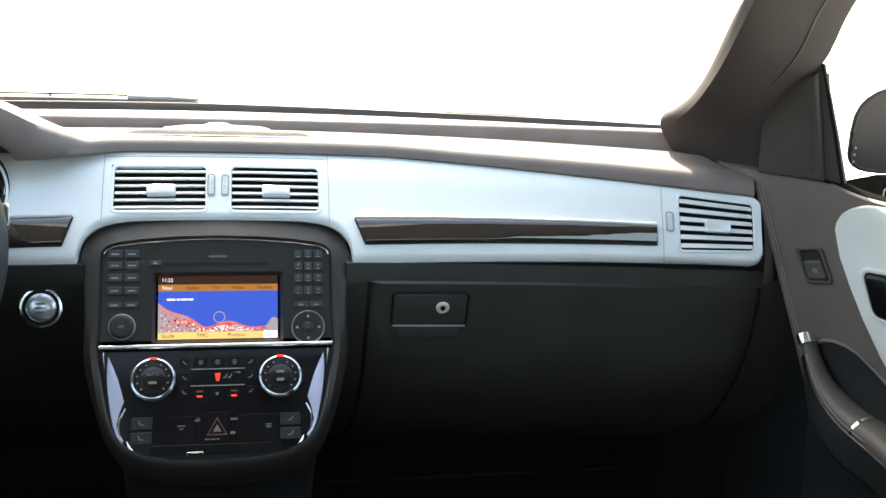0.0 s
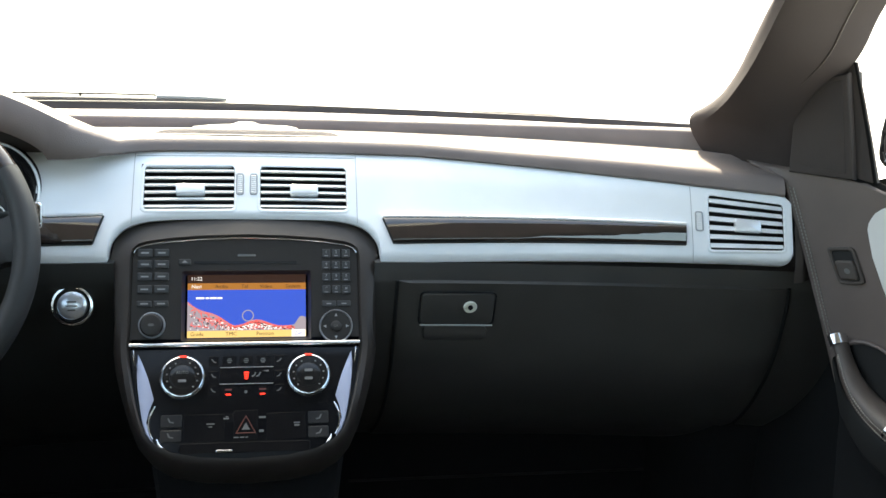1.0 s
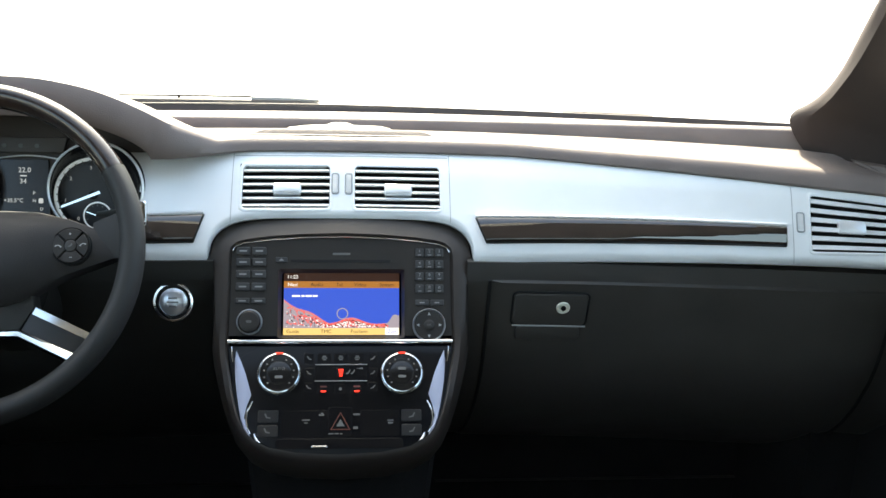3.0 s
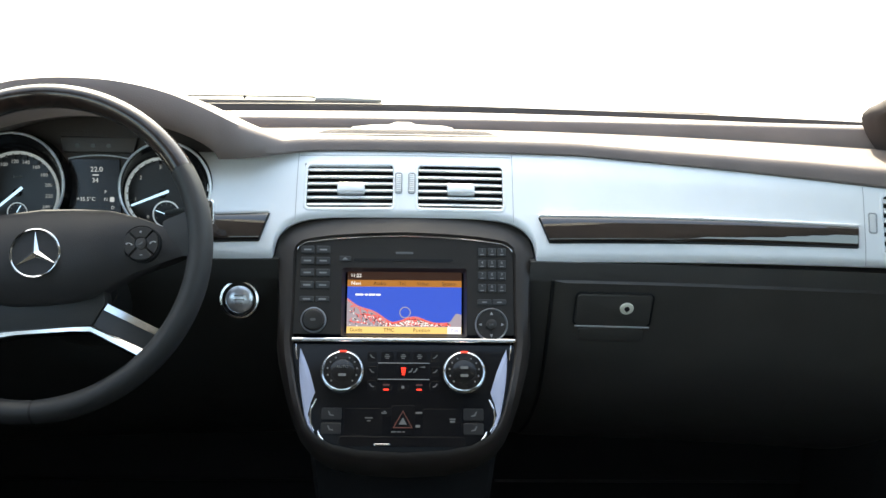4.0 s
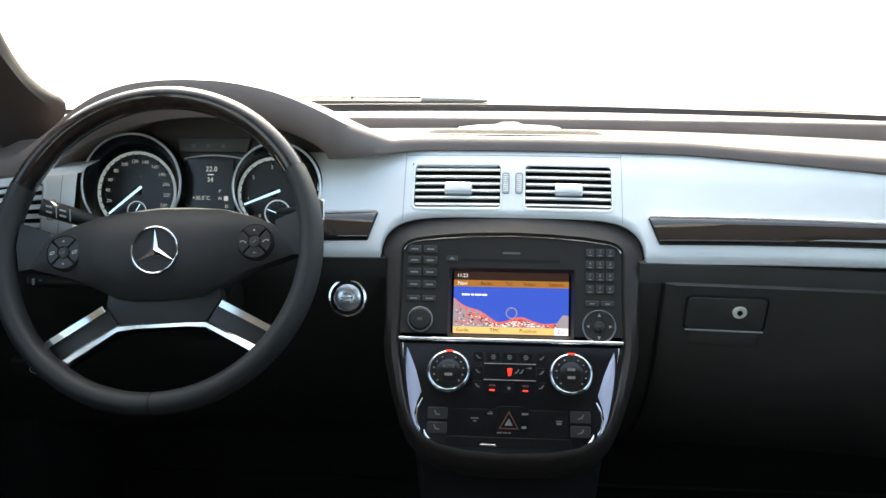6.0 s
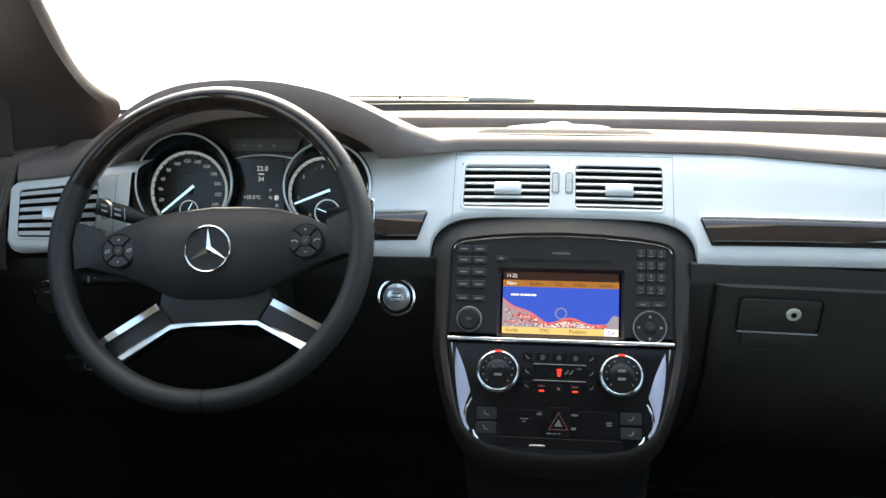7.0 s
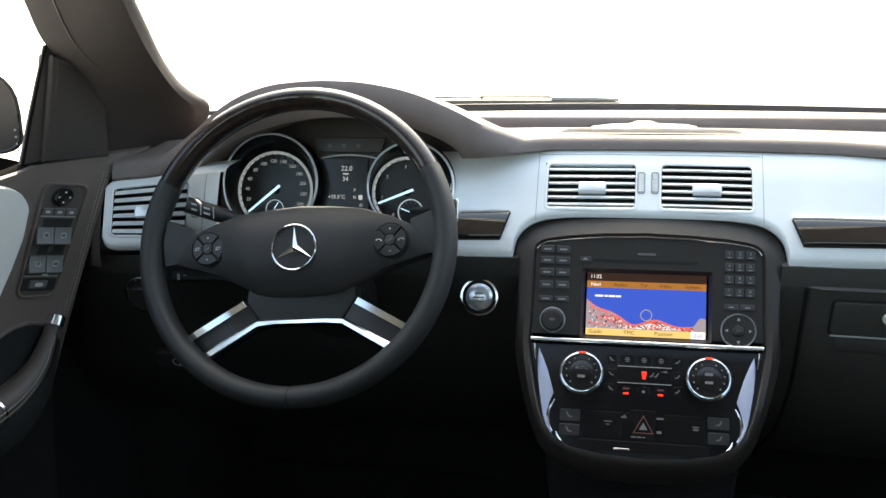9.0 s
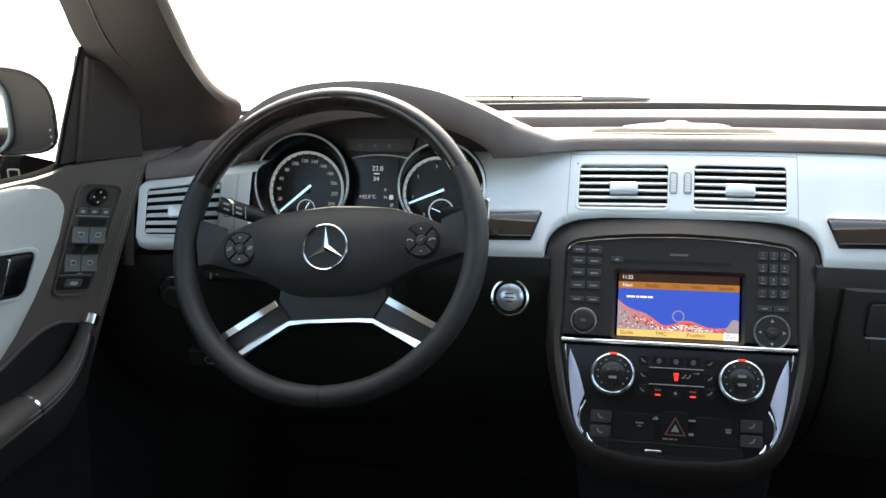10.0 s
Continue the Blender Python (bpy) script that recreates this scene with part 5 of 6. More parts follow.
def start_button():
    s = thing("start_button", "round silver engine start button with chrome ring", "start button")
    M = basis((-0.2065, 0.676, 0.6920), (1, 0, 0), (0, 0.25, 0.968))
    bm = bmesh.new()
    lathe(bm, [(0.0255, -0.02), (0.0255, 0.003), (0.0240, 0.0055), (0.0215, 0.0058), (0.0205, 0.002)], M, seg=40, ring=True)
    part("ring", bm, CHROME, s, "chrome ring")
    bm = bmesh.new()
    lathe(bm, [(0.0205, -0.01), (0.0204, 0.001), (0.0175, 0.0005)], M, seg=40, ring=True)
    part("gap_ring", bm, DARK, s)
    bm = bmesh.new()
    lathe(bm, [(0.0172, -0.004), (0.0170, 0.0052), (0.0155, 0.0064), (0.011, 0.0082), (0.006, 0.0092), (0.002, 0.0095)], M, seg=40)
    part("cap", bm, CAP, s, "satin silver cap")
    for k, v in enumerate((0.005, 0.0, -0.005)):
        face_part("mark", rrect(0, v, (0.011, 0.014, 0.009)[k], 0.0018, 0.0004, 1), M, 0.0085, 0.0098, PRINT, s, 0)


start_button()


# ---------------------------------------------------------------- steering wheel
TILT_W = radians(27.5)
TURN_W = Matrix.Rotation(radians(4.5), 4, "Z")
TILT_R = radians(29.1)
RIM = basis((-0.4149, 0.5868, 0.7825), (1, 0, 0), (0, math.sin(TILT_R), math.cos(TILT_R))) @ TURN_W
WH = shift(basis((-0.4135, 0.585, 0.7805), (1, 0, 0), (0, math.sin(TILT_W), math.cos(TILT_W))) @ TURN_W, 0.0055, -0.005)
wheel = thing("steering_wheel", "black leather steering wheel with wood upper rim and chrome spokes", "steering wheel")


def rim_arc(a0, a1, steps, r=0.1835, t=0.0133, deep=0.0190):
    """A stretch of the rim, whose section is an oval deeper than it is wide."""
    rows = []
    for a in np.linspace(radians(a0), radians(a1), steps):
        c, s = math.cos(a), math.sin(a)
        rows.append([RIM @ Vector(((r + t * math.cos(q)) * c, (r + t * math.cos(q)) * s, deep * math.sin(q))) for q in np.linspace(0, 2 * math.pi, 25)[:-1]])
    bm = bmesh.new()
    loft(bm, rows, close=True)
    return bm


part("rim_wood", rim_arc(26.5, 153.5, 60), WHEEL_WOOD, wheel, "glossy dark wood upper rim")
part("rim_leather", rim_arc(153.8, 269.6, 60, t=0.0137, deep=0.0194), LEATHER, wheel, "black leather lower rim")
part("rim_leather", rim_arc(270.4, 386.2, 60, t=0.0137, deep=0.0194), LEATHER, wheel, "black leather lower rim")
part("rim_seam", rim_arc(269.5, 270.5, 3, t=0.0130, deep=0.0187), DARK, wheel)
for a in (26.35, 153.65):
    part("rim_joint", rim_arc(a - 0.35, a + 0.35, 3, t=0.0136, deep=0.0193), DARK, wheel)


def hub():
    """Airbag cover with its winged outline, domed towards the driver."""
    top = lambda x: np.interp(abs(x), [0, 0.04, 0.076, 0.11, 0.139, 0.150, 0.156], [0.054, 0.0515, 0.047, 0.036, 0.0225, 0.008, -0.004])
    bot = lambda x: np.interp(abs(x), [0, 0.035, 0.055, 0.075, 0.103, 0.140, 0.156], [-0.058, -0.0565, -0.052, -0.041, -0.0285, -0.017, -0.012])
    rows = []
    for x in np.linspace(-0.156, 0.156, 53):
        t, b = top(x), bot(x)
        edge = (1 - (abs(x) / 0.158) ** 4)
        row = [WH @ Vector((x, t, -0.022)), WH @ Vector((x, t, -0.004))]
        for f in np.linspace(0.02, 0.98, 15):
            v = t + (b - t) * f
            d = 0.026 * edge * (1 - abs(2 * f - 1) ** 2.6) * (0.55 + 0.45 * math.exp(-(x / (0.078 + 0.016 * (1 - f))) ** 8))
            row.append(WH @ Vector((x, v, 0.001 + d)))
        row += [WH @ Vector((x, b, -0.004)), WH @ Vector((x, b, -0.022))]
        rows.append(row)
    bm = bmesh.new()
    loft(bm, rows)
    return part("airbag_cover", bm, HUB, wheel, "black grained airbag cover")


hub()


def side_spokes():
    for s in (1, -1):
        rows = []
        for x in np.linspace(0.135, 0.172, 8):
            f = (x - 0.135) / 0.037
            t, b = 0.032 + 0.014 * f, -0.0125 - 0.003 * f ** 2
            rows.append([WH @ Vector((s * x, t, -0.016)), WH @ Vector((s * x, t - 0.002, 0.001)), WH @ Vector((s * x, (t + b) / 2, 0.004 + 0.004 * f)), WH @ Vector((s * x, b + 0.002, 0.001)), WH @ Vector((s * x, b, -0.016))])
        bm = bmesh.new()
        loft(bm, rows)
        part("side_spoke", bm, LEATHER, wheel)
        # lower spoke: black core between two chrome bars
        core = [(s * 0.050, -0.088), (s * 0.066, -0.060), (s * 0.140, -0.104), (s * 0.122, -0.130)]
        bm = bmesh.new()
        slab(bm, core, WH, -0.018, -0.006, 0.002)
        part("lower_spoke", bm, FACE, wheel)
        bm = bmesh.new()
        for a, b, w in (((s * 0.068, -0.0628), (s * 0.137, -0.1035), 0.0043),):
            d = Vector((b[0] - a[0], b[1] - a[1])).normalized()
            o = Vector((-d.y, d.x)) * w
            slab(bm, [(a[0] - o.x, a[1] - o.y), (b[0] - o.x, b[1] - o.y), (b[0] + o.x, b[1] + o.y), (a[0] + o.x, a[1] + o.y)], WH, -0.010, 0.0005, 0.002)
        part("chrome_bar", bm, CHROME, wheel, "polished chrome spoke bar")
    pts = [(-0.121, -0.1275), (-0.052, -0.0880), (-0.03, -0.0866), (0.03, -0.0866), (0.052, -0.0880), (0.121, -0.1275)]
    rows = []
    for i, p in enumerate(pts):
        w = 0.0058 if abs(p[0]) > 0.1 else (0.0042 if abs(p[0]) > 0.04 else 0.0032)
        rows.append([WH @ Vector((p[0], p[1] + w * a, n)) for a, n in ((1.3, -0.010), (1.2, -0.001), (0.6, 0.0012), (-0.6, 0.0005), (-1.3, -0.004), (-1.5, -0.014))])
    bm = bmesh.new()
    loft(bm, rows)
    part("chrome_bar", bm, CHROME, wheel, "polished chrome lower bar")
    bm = bmesh.new()
    slab(bm, [(-0.066, -0.045), (0.066, -0.045), (0.068, -0.060), (0.050, -0.086), (-0.050, -0.086), (-0.068, -0.060)], WH, -0.03, -0.004, 0.003)
    part("hub_base", bm, BLACK, wheel)
    bm = bmesh.new()
    lathe(bm, [(0.062, -0.13), (0.060, -0.06), (0.052, -0.028)], WH, 0, -0.015, 32)
    part("hub_back", bm, DARK, wheel)


side_spokes()


def wheel_pads():
    for s in (1, -1):
        M = shift(WH, s * 0.1125 + 0.001, 0.0030, 0.0125)
        bm = bmesh.new()
        lathe(bm, [(0.0215, -0.008), (0.0213, 0.001), (0.0205, 0.0018), (0.0195, 0.0008)], M, seg=36, ring=True)
        p = part("button_pad", bm, DARK, wheel, "round black button pad")
        for k in range(4):
            a0 = math.pi / 2 * k - math.pi / 4
            arc = [(r * math.cos(a), r * math.sin(a)) for r, seq in ((0.0192, np.linspace(a0 + 0.06, a0 + math.pi / 2 - 0.06, 9)), (0.0072, np.linspace(a0 + math.pi / 2 - 0.12, a0 + 0.12, 6))) for a in seq]
            b = face_part("button", arc, M, -0.002, 0.0028, FACE, p, 0.0008)
            ca = math.pi / 2 * k
            cx, cv = 0.0132 * math.cos(ca), 0.0132 * math.sin(ca)
            if k in (1, 3):
                shape = rrect(cx, cv, 0.0032, 0.0009, 0.0003, 1) if s > 0 and k == 3 else circle(cx, cv, 0.0012, 12)
                face_part("mark", shape, M, 0.0028, 0.0032, MARK, b, 0)
            elif s < 0:
                # a folded page on each side of the left pad
                tilt = lambda w, h: [(cx + u + 0.35 * v, cv + v + 0.15 * u) for u, v in rrect(0, 0, w, h, 0.0005, 2)]
                bm = bmesh.new()
                band(bm, tilt(0.0052, 0.0038), tilt(0.0034, 0.0018), M, 0.0028, 0.0032, 0.0001)
                part("mark", bm, MARK, b)
            else:
                # a telephone receiver
                e = 1 if k == 0 else -1
                bm = bmesh.new()
                tube(bm, [M @ Vector((cx + 0.0034 * math.cos(a), cv - 0.0018 + 0.0030 * math.sin(a) + e * 0.0006 * math.cos(a), 0.0030)) for a in np.linspace(0.35, math.pi - 0.35, 9)], lambda f: 0.0005 + 0.0005 * abs(2 * f - 1) ** 2, seg=6)
                part("mark", bm, MARK, b)
        bm = bmesh.new()
        lathe(bm, [(0.0066, -0.001), (0.0064, 0.0026), (0.0052, 0.0032)], M, seg=24)
        part("centre_button", bm, FACE, p)
        face_part("mark", [(-0.0026, -0.0016), (-0.0006, -0.0014), (0.0022, 0.0002), (0.0020, 0.0022), (0.0013, 0.0022), (-0.0005, 0.0003), (-0.0026, -0.0008)], M, 0.0032, 0.0036, PRINT, p, 0)


wheel_pads()


def emblem():
    """Chrome ring with three tapered arms."""
    M = shift(WH, 0.001, -0.003, 0.0262)
    bm = bmesh.new()
    lathe(bm, [(0.0252, 0.0), (0.0256, 0.0022), (0.0268, 0.0030), (0.0280, 0.0022), (0.0282, 0.0), (0.0252, 0.0)], M, seg=48, ring=True)
    e = part("emblem", bm, CHROME, wheel, "chrome ring emblem with three arms")
    face_part("emblem_ground", circle(0, 0, 0.0256, 40), M, -0.003, 0.0002, HUB, e, 0)
    for k in range(3):
        a = math.pi / 2 + 2 * math.pi * k / 3
        tip = Vector((0.0256 * math.cos(a), 0.0256 * math.sin(a)))
        l, r = [Vector((0.0046 * math.cos(a + d), 0.0046 * math.sin(a + d))) for d in (math.pi / 3, -math.pi / 3)]
        bm = bmesh.new()
        vs = [bm.verts.new(M @ Vector(p)) for p in ((*tip, 0.001), (*l, 0.0008), (0, 0, 0.0048), (*r, 0.0008))]
        bm.faces.new((vs[0], vs[1], vs[2]))
        bm.faces.new((vs[0], vs[2], vs[3]))
        part("arm", bm, CHROME, e, smooth=False)


emblem()

# ---------------------------------------------------------------- instrument cluster
CL = basis((-0.4015, 0.742, 0.822), (1, 0, 0), (0, 0.30, 0.954))
cluster = thing("instrument_cluster", "black instrument cluster with two chrome ringed dials", "instrument cluster")
bm = bmesh.new()
slab(bm, [(-0.172, -0.075), (0.170, -0.075), (0.170, 0.055), (0.12, 0.088), (-0.12, 0.088), (-0.172, 0.055)], CL, -0.012, -0.002, 0.002)
part("backing", bm, SHADE, cluster, "dark brown cluster backing")
dial_face = mat("dial_black", (0.010, 0.010, 0.011), rough=0.35)
needle_mat = glow("needle_blue_white", (0.45, 0.70, 1.0), 1.15)
tick_mat = mat("lit_dial_ring", (0.88, 0.89, 0.90), rough=0.4, metal=0.1, emit=(0.85, 0.92, 1.0), emit_strength=0.035)


def dial(cx, cv, rs, rx, rv, rr, words, r0, span, needle, minor, skip=1):
    """A dial at cx, cv with scale radius rs, in a shroud that opens to a rim of radius rr at rx, rv."""
    ring = lambda x, v, r, n: [CL @ Vector((x + r * math.cos(2 * math.pi * k / 64), v + r * math.sin(2 * math.pi * k / 64), n)) for k in range(64)]
    bm = bmesh.new()
    loft(bm, [ring(rx, rv, rr + 0.0012, -0.002), ring(rx, rv, rr, 0.024), ring(rx, rv, rr - 0.0016, 0.0262), ring(rx, rv, rr - 0.004, 0.0240), ring((rx + cx) / 2, (rv + cv) / 2, (rr + rs) / 2, 0.010), ring(cx, cv, rs + 0.0012, 0.0022), ring(cx, cv, rs - 0.003, 0.0015)], close=True)
    d = part("dial", bm, GLOSS, cluster, "deep black dial shroud")
    bm = bmesh.new()
    lathe(bm, [(rr, 0.0245), (rr - 0.0004, 0.0275), (rr - 0.0018, 0.0284), (rr - 0.0032, 0.0268), (rr, 0.0245)], CL, rx, rv, 64, ring=True)
    part("chrome_rim", bm, BRIGHT, d, "thin chrome rim")
    bm = bmesh.new()
    lathe(bm, [(rs, 0.0), (rs - 0.0004, 0.0035), (rs - 0.0022, 0.0042), (rs - 0.0034, 0.0030), (rs - 0.0044, 0.0012)], CL, cx, cv, 56, ring=True)
    part("scale_ring", bm, tick_mat, d, "silver scale ring")
    face_part("dial_face", circle(cx, cv, rs - 0.0045, 48), CL, -0.001, 0.0012, dial_face, d, 0)
    n = len(words)
    bm = bmesh.new()
    for k in range((n - 1) * minor + 1):
        a = radians(r0 - span * k / ((n - 1) * minor))
        big = k % minor == 0
        M = CL @ Matrix.Translation((cx + (rs - 0.006) * math.cos(a), cv + (rs - 0.006) * math.sin(a), 0.0036)) @ Matrix.Rotation(a, 4, "Z")
        slab(bm, [(-0.0035 if big else -0.001, -0.0006), (0.0022, -0.0006), (0.0022, 0.0006), (-0.0035 if big else -0.001, 0.0006)], M, -0.001, 0.0012)
    tagged(part("ticks", bm, dial_face, d), kind="stuff")
    for k, w in enumerate(words):
        a = radians(r0 - span * k / (n - 1))
        letters(w, 0.0066, shift(CL, cx + (rs - 0.0135) * math.cos(a), cv + (rs - 0.0135) * math.sin(a), 0.0014), NUMERAL, d, "numeral")
    a = radians(needle)
    c, s = math.cos(a), math.sin(a)
    bm = bmesh.new()
    tail, tip = -0.010, rs - 0.0075
    slab(bm, [(cx - 0.0017 * s + tail * c, cv + 0.0017 * c + tail * s), (cx + 0.0017 * s + tail * c, cv - 0.0017 * c + tail * s), (cx + 0.0010 * s + tip * c, cv - 0.0010 * c + tip * s), (cx - 0.0010 * s + tip * c, cv + 0.0010 * c + tip * s)], CL, 0.006, 0.008, 0.0004)
    part("needle", bm, needle_mat, d, "lit pale needle")
    bm = bmesh.new()
    lathe(bm, [(0.0052, 0.001), (0.0050, 0.0050), (0.002, 0.0055)], CL, cx, cv, 20)
    part("needle_hub", bm, GLOSS, d)
    return d


NUMERAL = glow("dial_print", (0.85, 0.9, 1.0), 0.24)
sp = dial(-0.0922, -0.0124, 0.0535, -0.0912, -0.0040, 0.0668, [str(20 * k) for k in range(0, 14)], 218.5, 265, 220, 2)
letters("km/h", 0.0058, shift(CL, -0.0922, 0.0080, 0.0014), PRINT, sp)
ta = dial(0.0905, -0.0120, 0.0478, 0.1000, -0.0050, 0.0583, [str(k) for k in range(0, 7)], 239, 288, 202, 4)
for d, cx, cv, r in ((sp, -0.0922, -0.0375, 0.013), (ta, 0.0960, -0.0375, 0.0175)):
    bm = bmesh.new()
    band(bm, circle(cx, cv, r, 28), circle(cx, cv, r * 0.9, 28), CL, 0.001, 0.0026, 0.0003)
    part("small_gauge_rim", bm, tick_mat, d)
    bm = bmesh.new()
    for k in range(9):
        a = radians(200 - 27.5 * k)
        M = CL @ Matrix.Translation((cx + r * 0.75 * math.cos(a), cv + r * 0.75 * math.sin(a), 0.0014)) @ Matrix.Rotation(a, 4, "Z")
        slab(bm, [(-0.0012, -0.0004), (0.0012, -0.0004), (0.0012, 0.0004), (-0.0012, 0.0004)], M, 0, 0.0006)
    tagged(part("small_ticks", bm, PRINT, d), kind="stuff")
    a = radians(60 if d is sp else 160)
    bm = bmesh.new()
    tube(bm, [CL @ Vector((cx, cv, 0.004)), CL @ Vector((cx + r * 0.8 * math.cos(a), cv + r * 0.8 * math.sin(a), 0.004))], 0.0006, seg=6)
    part("small_needle", bm, needle_mat, d)


def cluster_display():
    d = face_part("display", [(-0.034, -0.055), (0.040, -0.055), (0.036, 0.032), (-0.028, 0.032)], CL, -0.001, 0.002, mat("display_black", (0.012, 0.011, 0.012), rough=0.2), cluster, 0.0005, "dark trip display")
    bm = bmesh.new()
    tube(bm, [CL @ Vector((x + 0.012, 0.0365 - 3 * x * x, 0.0045)) for x in np.linspace(-0.040, 0.042, 16)], 0.0011, seg=6)
    part("chrome_line", bm, BRIGHT, d)
    bm = bmesh.new()
    slab(bm, [(-0.035, 0.040), (0.055, 0.040), (0.060, 0.060), (-0.038, 0.060)], CL, -0.002, 0.006, 0.002)
    w = part("warning_strip", bm, SHADE, d, "strip of unlit warning symbols")
    for x in (-0.016, 0.0037, 0.0233):
        face_part("symbol", rrect(x, 0.0485, 0.0060, 0.0052, 0.0024, 3), CL, 0.006, 0.0066, PRINT, w, 0)
    letters("22.0", 0.0092, shift(CL, 0.0072, 0.0185, 0.0022), WHITE, d)
    letters("34", 0.0085, shift(CL, 0.0056, 0.0045, 0.0022), WHITE, d)
    face_part("mark", rrect(0.0060, 0.0115, 0.008, 0.0016, 0.0004, 1), CL, 0.002, 0.0023, WHITE, d, 0)
    letters("+35.5°C", 0.0070, shift(CL, -0.0056, -0.0195, 0.0026), WHITE, d)
    letters("P", 0.0058, shift(CL, 0.0192, -0.0102, 0.0026), WHITE, d)
    letters("N", 0.0058, shift(CL, 0.0195, -0.0197, 0.0026), WHITE, d)
    face_part("mark", rrect(0.0273, -0.0195, 0.0055, 0.0062, 0.001, 2), CL, 0.002, 0.0023, WHITE, d, 0)
    letters("D", 0.0058, shift(CL, 0.0285, -0.0300, 0.0026), WHITE, d)


cluster_display()

# ---------------------------------------------------------------- stalks and column
col = thing("steering_column", "black plastic steering column shroud with control stalks", "steering column")
bm = bmesh.new()
lathe(bm, [(0.070, -0.24), (0.068, -0.13), (0.060, -0.085), (0.045, -0.08)], WH, 0, -0.02, 32)
part("shroud", bm, BLACK, col, "black column shroud")


def stalk(p0, p1, r0, r1, label, marks):
    bm = bmesh.new()
    P0, P1 = Vector(p0), Vector(p1)
    tube(bm, [P0.lerp(P1, f) for f in np.linspace(0, 1, 9)], lambda f: r0 + (r1 - r0) * smooth(0.2, 0.6, f), seg=12, flat=0.8)
    s = part("stalk", bm, BLACK, col, label)
    d = (P1 - P0).normalized()
    M0 = basis(P1, -d, (0, 0.2, 1))
    for u, v, w, h in marks:
        face_part("mark", rrect(-u, v, w, h, 0.0004, 1), M0, r1 * 0.86, r1 * 1.05, MARK, s, 0)
    return s


stalk((-0.480, 0.650, 0.783), (-0.566, 0.618, 0.8195), 0.0085, 0.0128, "black wiper stalk with pale symbols", [(-0.010, 0.0038, 0.007, 0.0022), (-0.010, -0.0028, 0.007, 0.0022), (-0.0185, 0.0, 0.0012, 0.015), (-0.026, 0.0034, 0.008, 0.0022), (-0.026, -0.0030, 0.008, 0.0026), (-0.0345, 0.0, 0.0012, 0.015)])
stalk((-0.49, 0.650, 0.716), (-0.596, 0.622, 0.7235), 0.006, 0.0105, "black cruise control stalk", [(-0.008, 0.0, 0.003, 0.008), (-0.016, 0.002, 0.004, 0.001)])
bm = bmesh.new()
tube(bm, [(-0.30, 0.715, 0.792), (-0.262, 0.672, 0.806), (-0.234, 0.634, 0.816)], lambda f: 0.004 + 0.003 * f, seg=12)
ss = part("stalk", bm, BLACK, col, "gear selector stalk with silver end")
bm = bmesh.new()
slab(bm, rrect(0, 0, 0.012, 0.030, 0.005, 4), basis((-0.2285, 0.630, 0.817), (1, 0.1, 0), (0, 0.3, 0.95)), -0.006, 0.006, 0.003)
part("selector_end", bm, CHROME, ss, "silver selector end")

# ---------------------------------------------------------------- light switch and brake release
def light_switch():
    s = thing("light_switch", "round black light switch on the driver knee panel", "light switch")
    M = basis((-0.650, 0.640, 0.690), (1, 0, 0), (0, -0.2, 0.97))
    bm = bmesh.new()
    lathe(bm, [(0.027, -0.01), (0.026, 0.002), (0.020, 0.003)], M, seg=32)
    part("plate", bm, BLACK, s)
    bm = bmesh.new()
    lathe(bm, [(0.0270, 0.0), (0.0268, 0.0030), (0.0258, 0.0034), (0.0250, 0.0025)], M, seg=32, ring=True)
    part("ring", bm, CHROME, s, "thin chrome ring")
    bm = bmesh.new()
    lathe(bm, [(0.018, 0.0), (0.0175, 0.012), (0.015, 0.014)], M, seg=32)
    part("knob", bm, FACE, s)
    for k in range(6):
        a = radians(60 + 48 * k)
        face_part("mark", circle(0.0228 * math.cos(a), 0.0228 * math.sin(a), 0.0016, 8), M, 0.002, 0.0034, PRINT, s, 0)


light_switch()


def brake_release():
    b = thing("brake_release", "black parking brake release with white symbol", "brake release")
    M = basis((-0.628, 0.672, 0.586), (1, 0, 0), (0, -0.3, 0.95))
    face_part("grip", rrect(0, 0, 0.060, 0.030, 0.006), M, -0.004, 0.008, BLACK, b, 0.003)
    bm = bmesh.new()
    band(bm, circle(0.0, 0.0, 0.0060, 20), circle(0.0, 0.0, 0.0048, 20), M, 0.008, 0.0086, 0.0001)
    part("symbol", bm, MARK, b)
    face_part("symbol_bar", rrect(0.005, -0.006, 0.008, 0.0014, 0.0003, 1), M, 0.008, 0.0086, MARK, b, 0)


brake_release()


# ---------------------------------------------------------------- door switches
def passenger_switch():
    at = on_door(1)
    s = thing("window_switch", "single window switch in a recessed frame on the passenger door", "window switch")
    M = lambda u, w, n: at(0.5573 + u + 0.51 * w, 0.777 + w - 0.30 * u, n)
    o, i = rrect(0, 0, 0.0300, 0.0410, 0.005, 4), rrect(0, 0, 0.0225, 0.0330, 0.003, 4)
    bm = bmesh.new()
    band(bm, o, i, M, 0.0, 0.0036, 0.0012)
    part("frame", bm, SHADE, s)
    face_part("well", i, M, 0.0005, 0.0010, DARK, s, 0)
    face_part("rocker", rrect(0, -0.0050, 0.0205, 0.0215, 0.003, 3), M, 0.001, 0.0055, SHADE, s, 0.002)
    face_part("mark", circle(-0.001, -0.0055, 0.0032, 14), M, 0.0055, 0.0058, PRINT, s, 0)


passenger_switch()


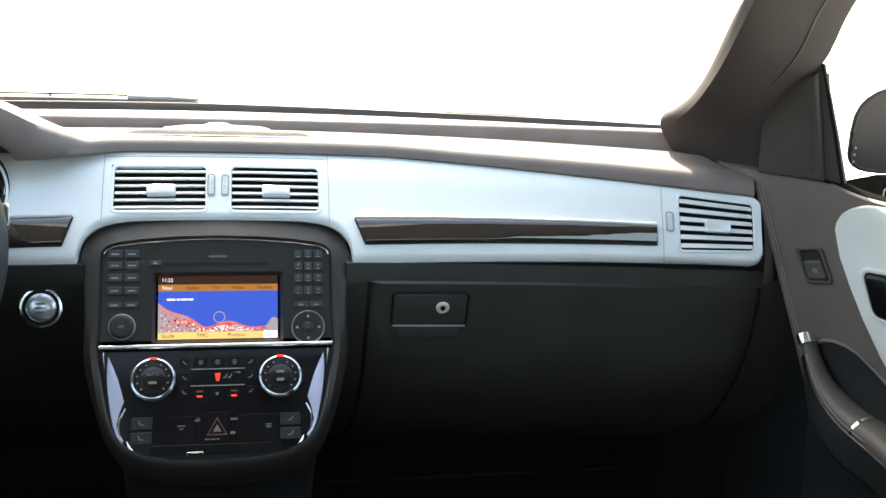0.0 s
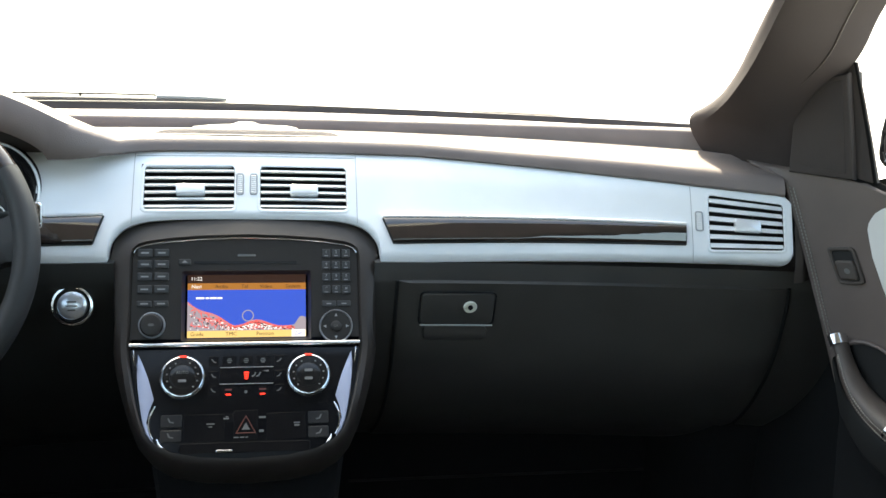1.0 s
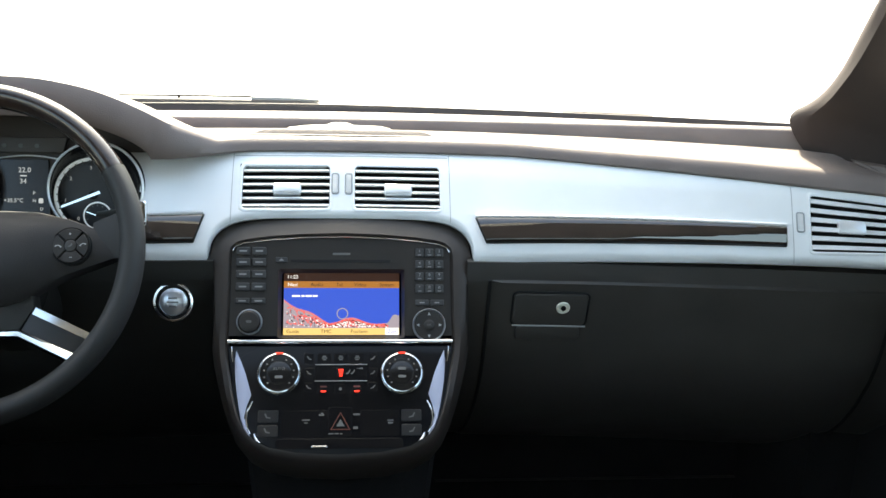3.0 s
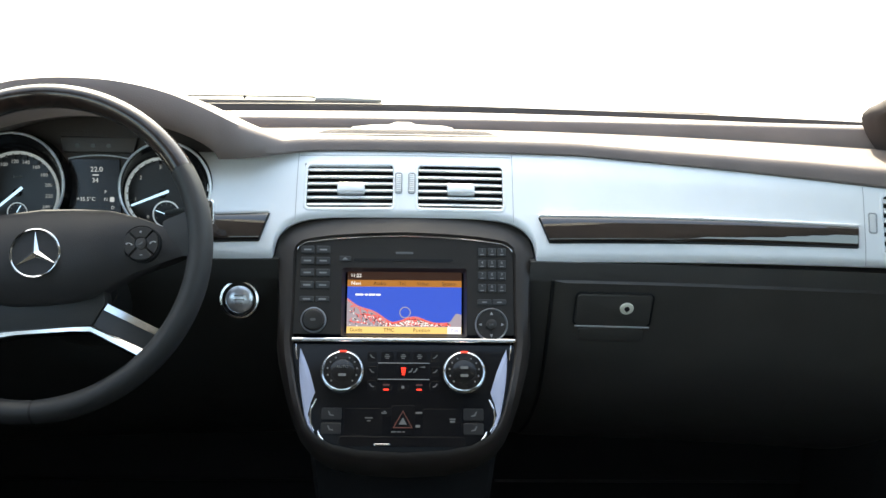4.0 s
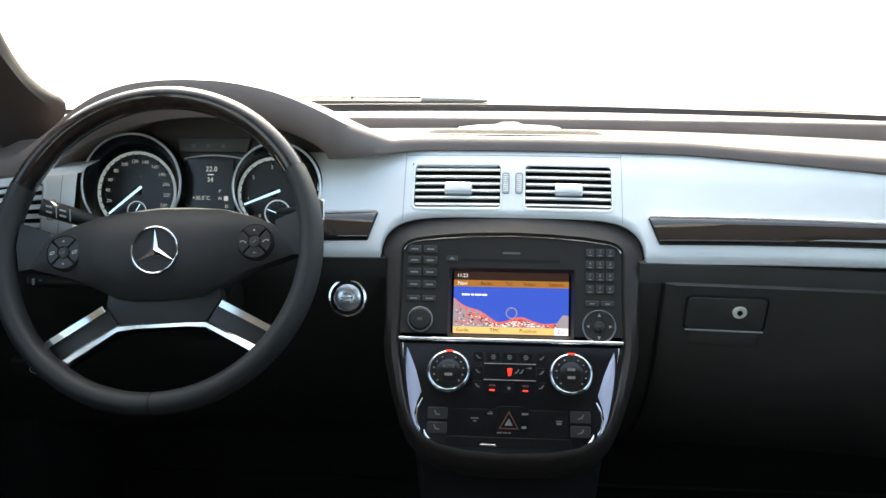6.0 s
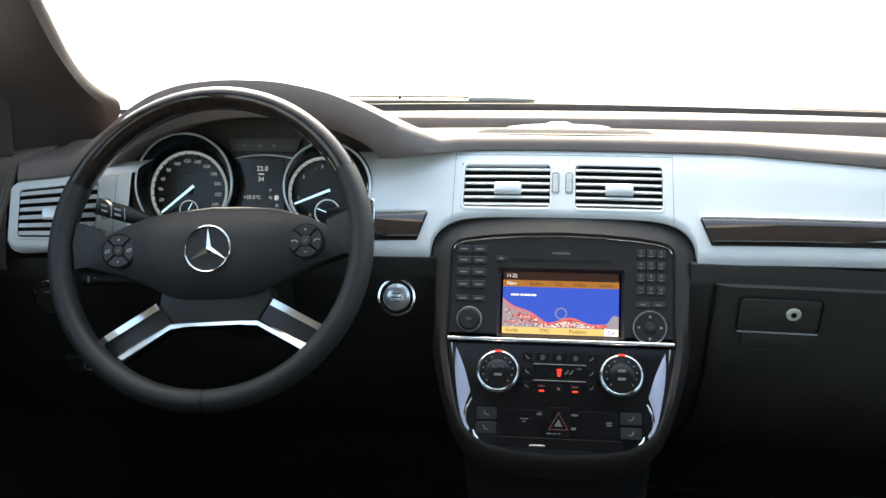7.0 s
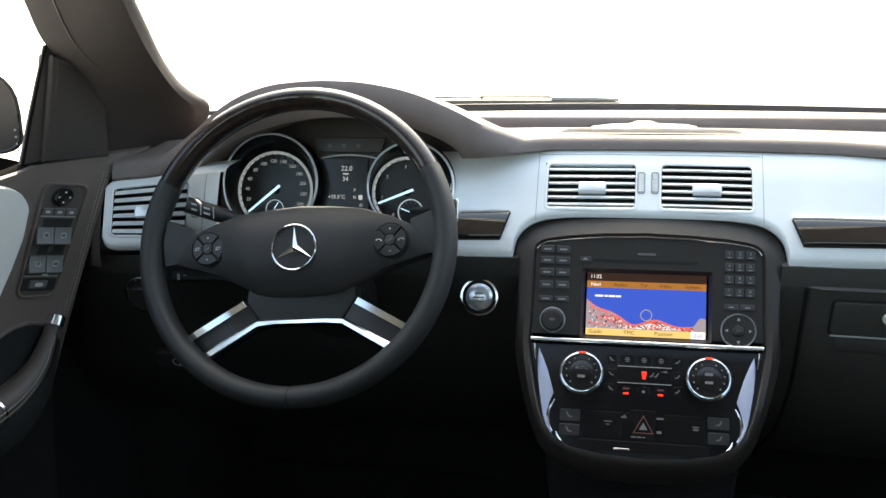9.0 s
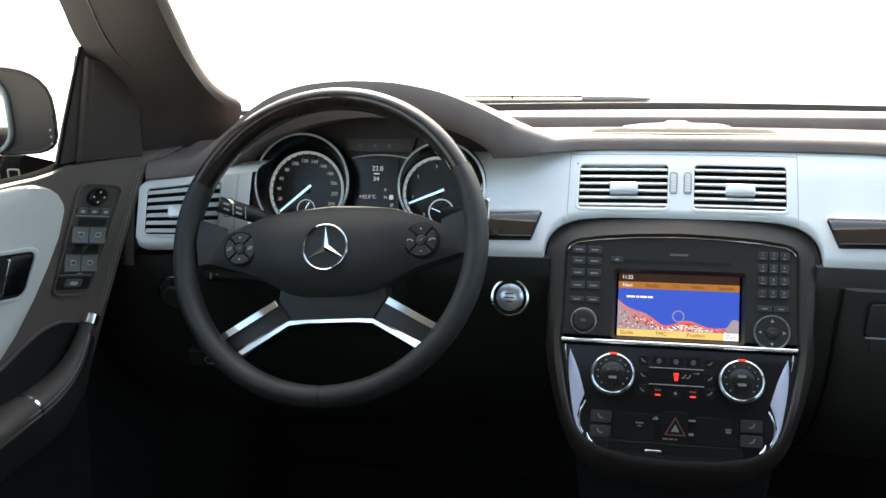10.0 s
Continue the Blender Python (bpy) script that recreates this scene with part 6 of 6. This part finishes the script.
def driver_switches():
    at = on_door(-1)
    s = thing("window_switch", "driver door switch block with four window rockers and mirror knob", "window switch")
    M = lambda u, w, n: at(0.5595 + u + 0.42 * w, 0.7857 + w - 0.28 * u, n)
    fan = lambda pts: [(u * (1.0 + 0.9 * w), w) for u, w in pts]
    o, i = fan(rrect(0, 0, 0.0470, 0.132, 0.010, 5)), fan(rrect(0, 0, 0.0415, 0.126, 0.008, 5))
    bm = bmesh.new()
    band(bm, o, i, M, 0.0, 0.0045, 0.0018)
    part("frame", bm, BROWN, s)
    face_part("plate", i, M, 0.0005, 0.0014, SHADE, s, 0)
    bm = bmesh.new()
    lathe(bm, [(0.0112, 0.001), (0.0110, 0.0035), (0.0096, 0.0038)], M, -0.001, 0.0500, 28)
    part("knob_ring", bm, DARK, s)
    bm = bmesh.new()
    lathe(bm, [(0.0098, 0.002), (0.0096, 0.0065), (0.0084, 0.008), (0.003, 0.0075)], M, -0.001, 0.0500, 28)
    k = part("mirror_knob", bm, KEY_DARK, s)
    for q in range(4):
        a = math.pi / 2 * q
        face_part("mark", circle(-0.001 + 0.0058 * math.cos(a), 0.0500 + 0.0058 * math.sin(a), 0.0012, 8), M, 0.0072, 0.0080, MARK, k, 0)
    for u in (-0.0127, 0.0, 0.0127):
        b = face_part("mirror_key", rrect(u, 0.0325, 0.0120, 0.0085, 0.0012, 2), M, 0.001, 0.0045, ROCKER, s, 0.001)
        face_part("mark", rrect(u, 0.0325, 0.0050, 0.0028, 0.001, 2), M, 0.0045, 0.0048, MARK, b, 0)
    for w, mw in ((0.0272, 0.038), (-0.0412, 0.037)):
        face_part("metal_line", rrect(0, w, mw, 0.0013, 0.0005, 1), M, 0.001, 0.0036, KEYPRINT, s, 0.0003, "thin pale line")
    for w, h in ((0.0190, 0.0110), (-0.0110, 0.0110), (-0.0510, 0.0140)):
        face_part("well", rrect(0, w, 0.0385, h, 0.0015, 2), M, 0.0014, 0.0018, DARK, s, 0)
    for w in (0.0052, -0.0275):
        for u in (-0.0096, 0.0096):
            bm = bmesh.new()
            prof = ((0.0098, 0.001), (0.0095, 0.0045), (0.0050, 0.0055), (-0.0020, 0.0085), (-0.0078, 0.0122), (-0.0098, 0.0108), (-0.0104, 0.001))
            loft(bm, [[M(u + x, w + dw, n) for dw, n in prof] for x in (-0.0091, -0.003, 0.003, 0.0091)])
            for x in (-0.0091, 0.0091):
                bm.faces.new([bm.verts.new(M(u + x, w + dw, n)) for dw, n in prof])
            b = part("rocker", bm, ROCKER, s)
            bm = bmesh.new()
            band(bm, rrect(u, w + 0.001, 0.0070, 0.0062, 0.002, 3), rrect(u, w + 0.001, 0.0046, 0.0038, 0.0014, 3), M, 0.0060, 0.0092, 0.0002)
            part("mark", bm, KEYPRINT, b)
    b = face_part("child_key", rrect(-0.0005, -0.0505, 0.0200, 0.0095, 0.002, 3), M, 0.001, 0.005, ROCKER, s, 0.0015)
    face_part("mark", rrect(-0.0005, -0.0505, 0.0090, 0.0042, 0.0015, 2), M, 0.005, 0.0053, MARK, b, 0)
    face_part("lamp_mark", rrect(0.001, -0.0375, 0.0060, 0.0042, 0.001, 2), M, 0.0085, 0.0094, MARK, s, 0)


driver_switches()
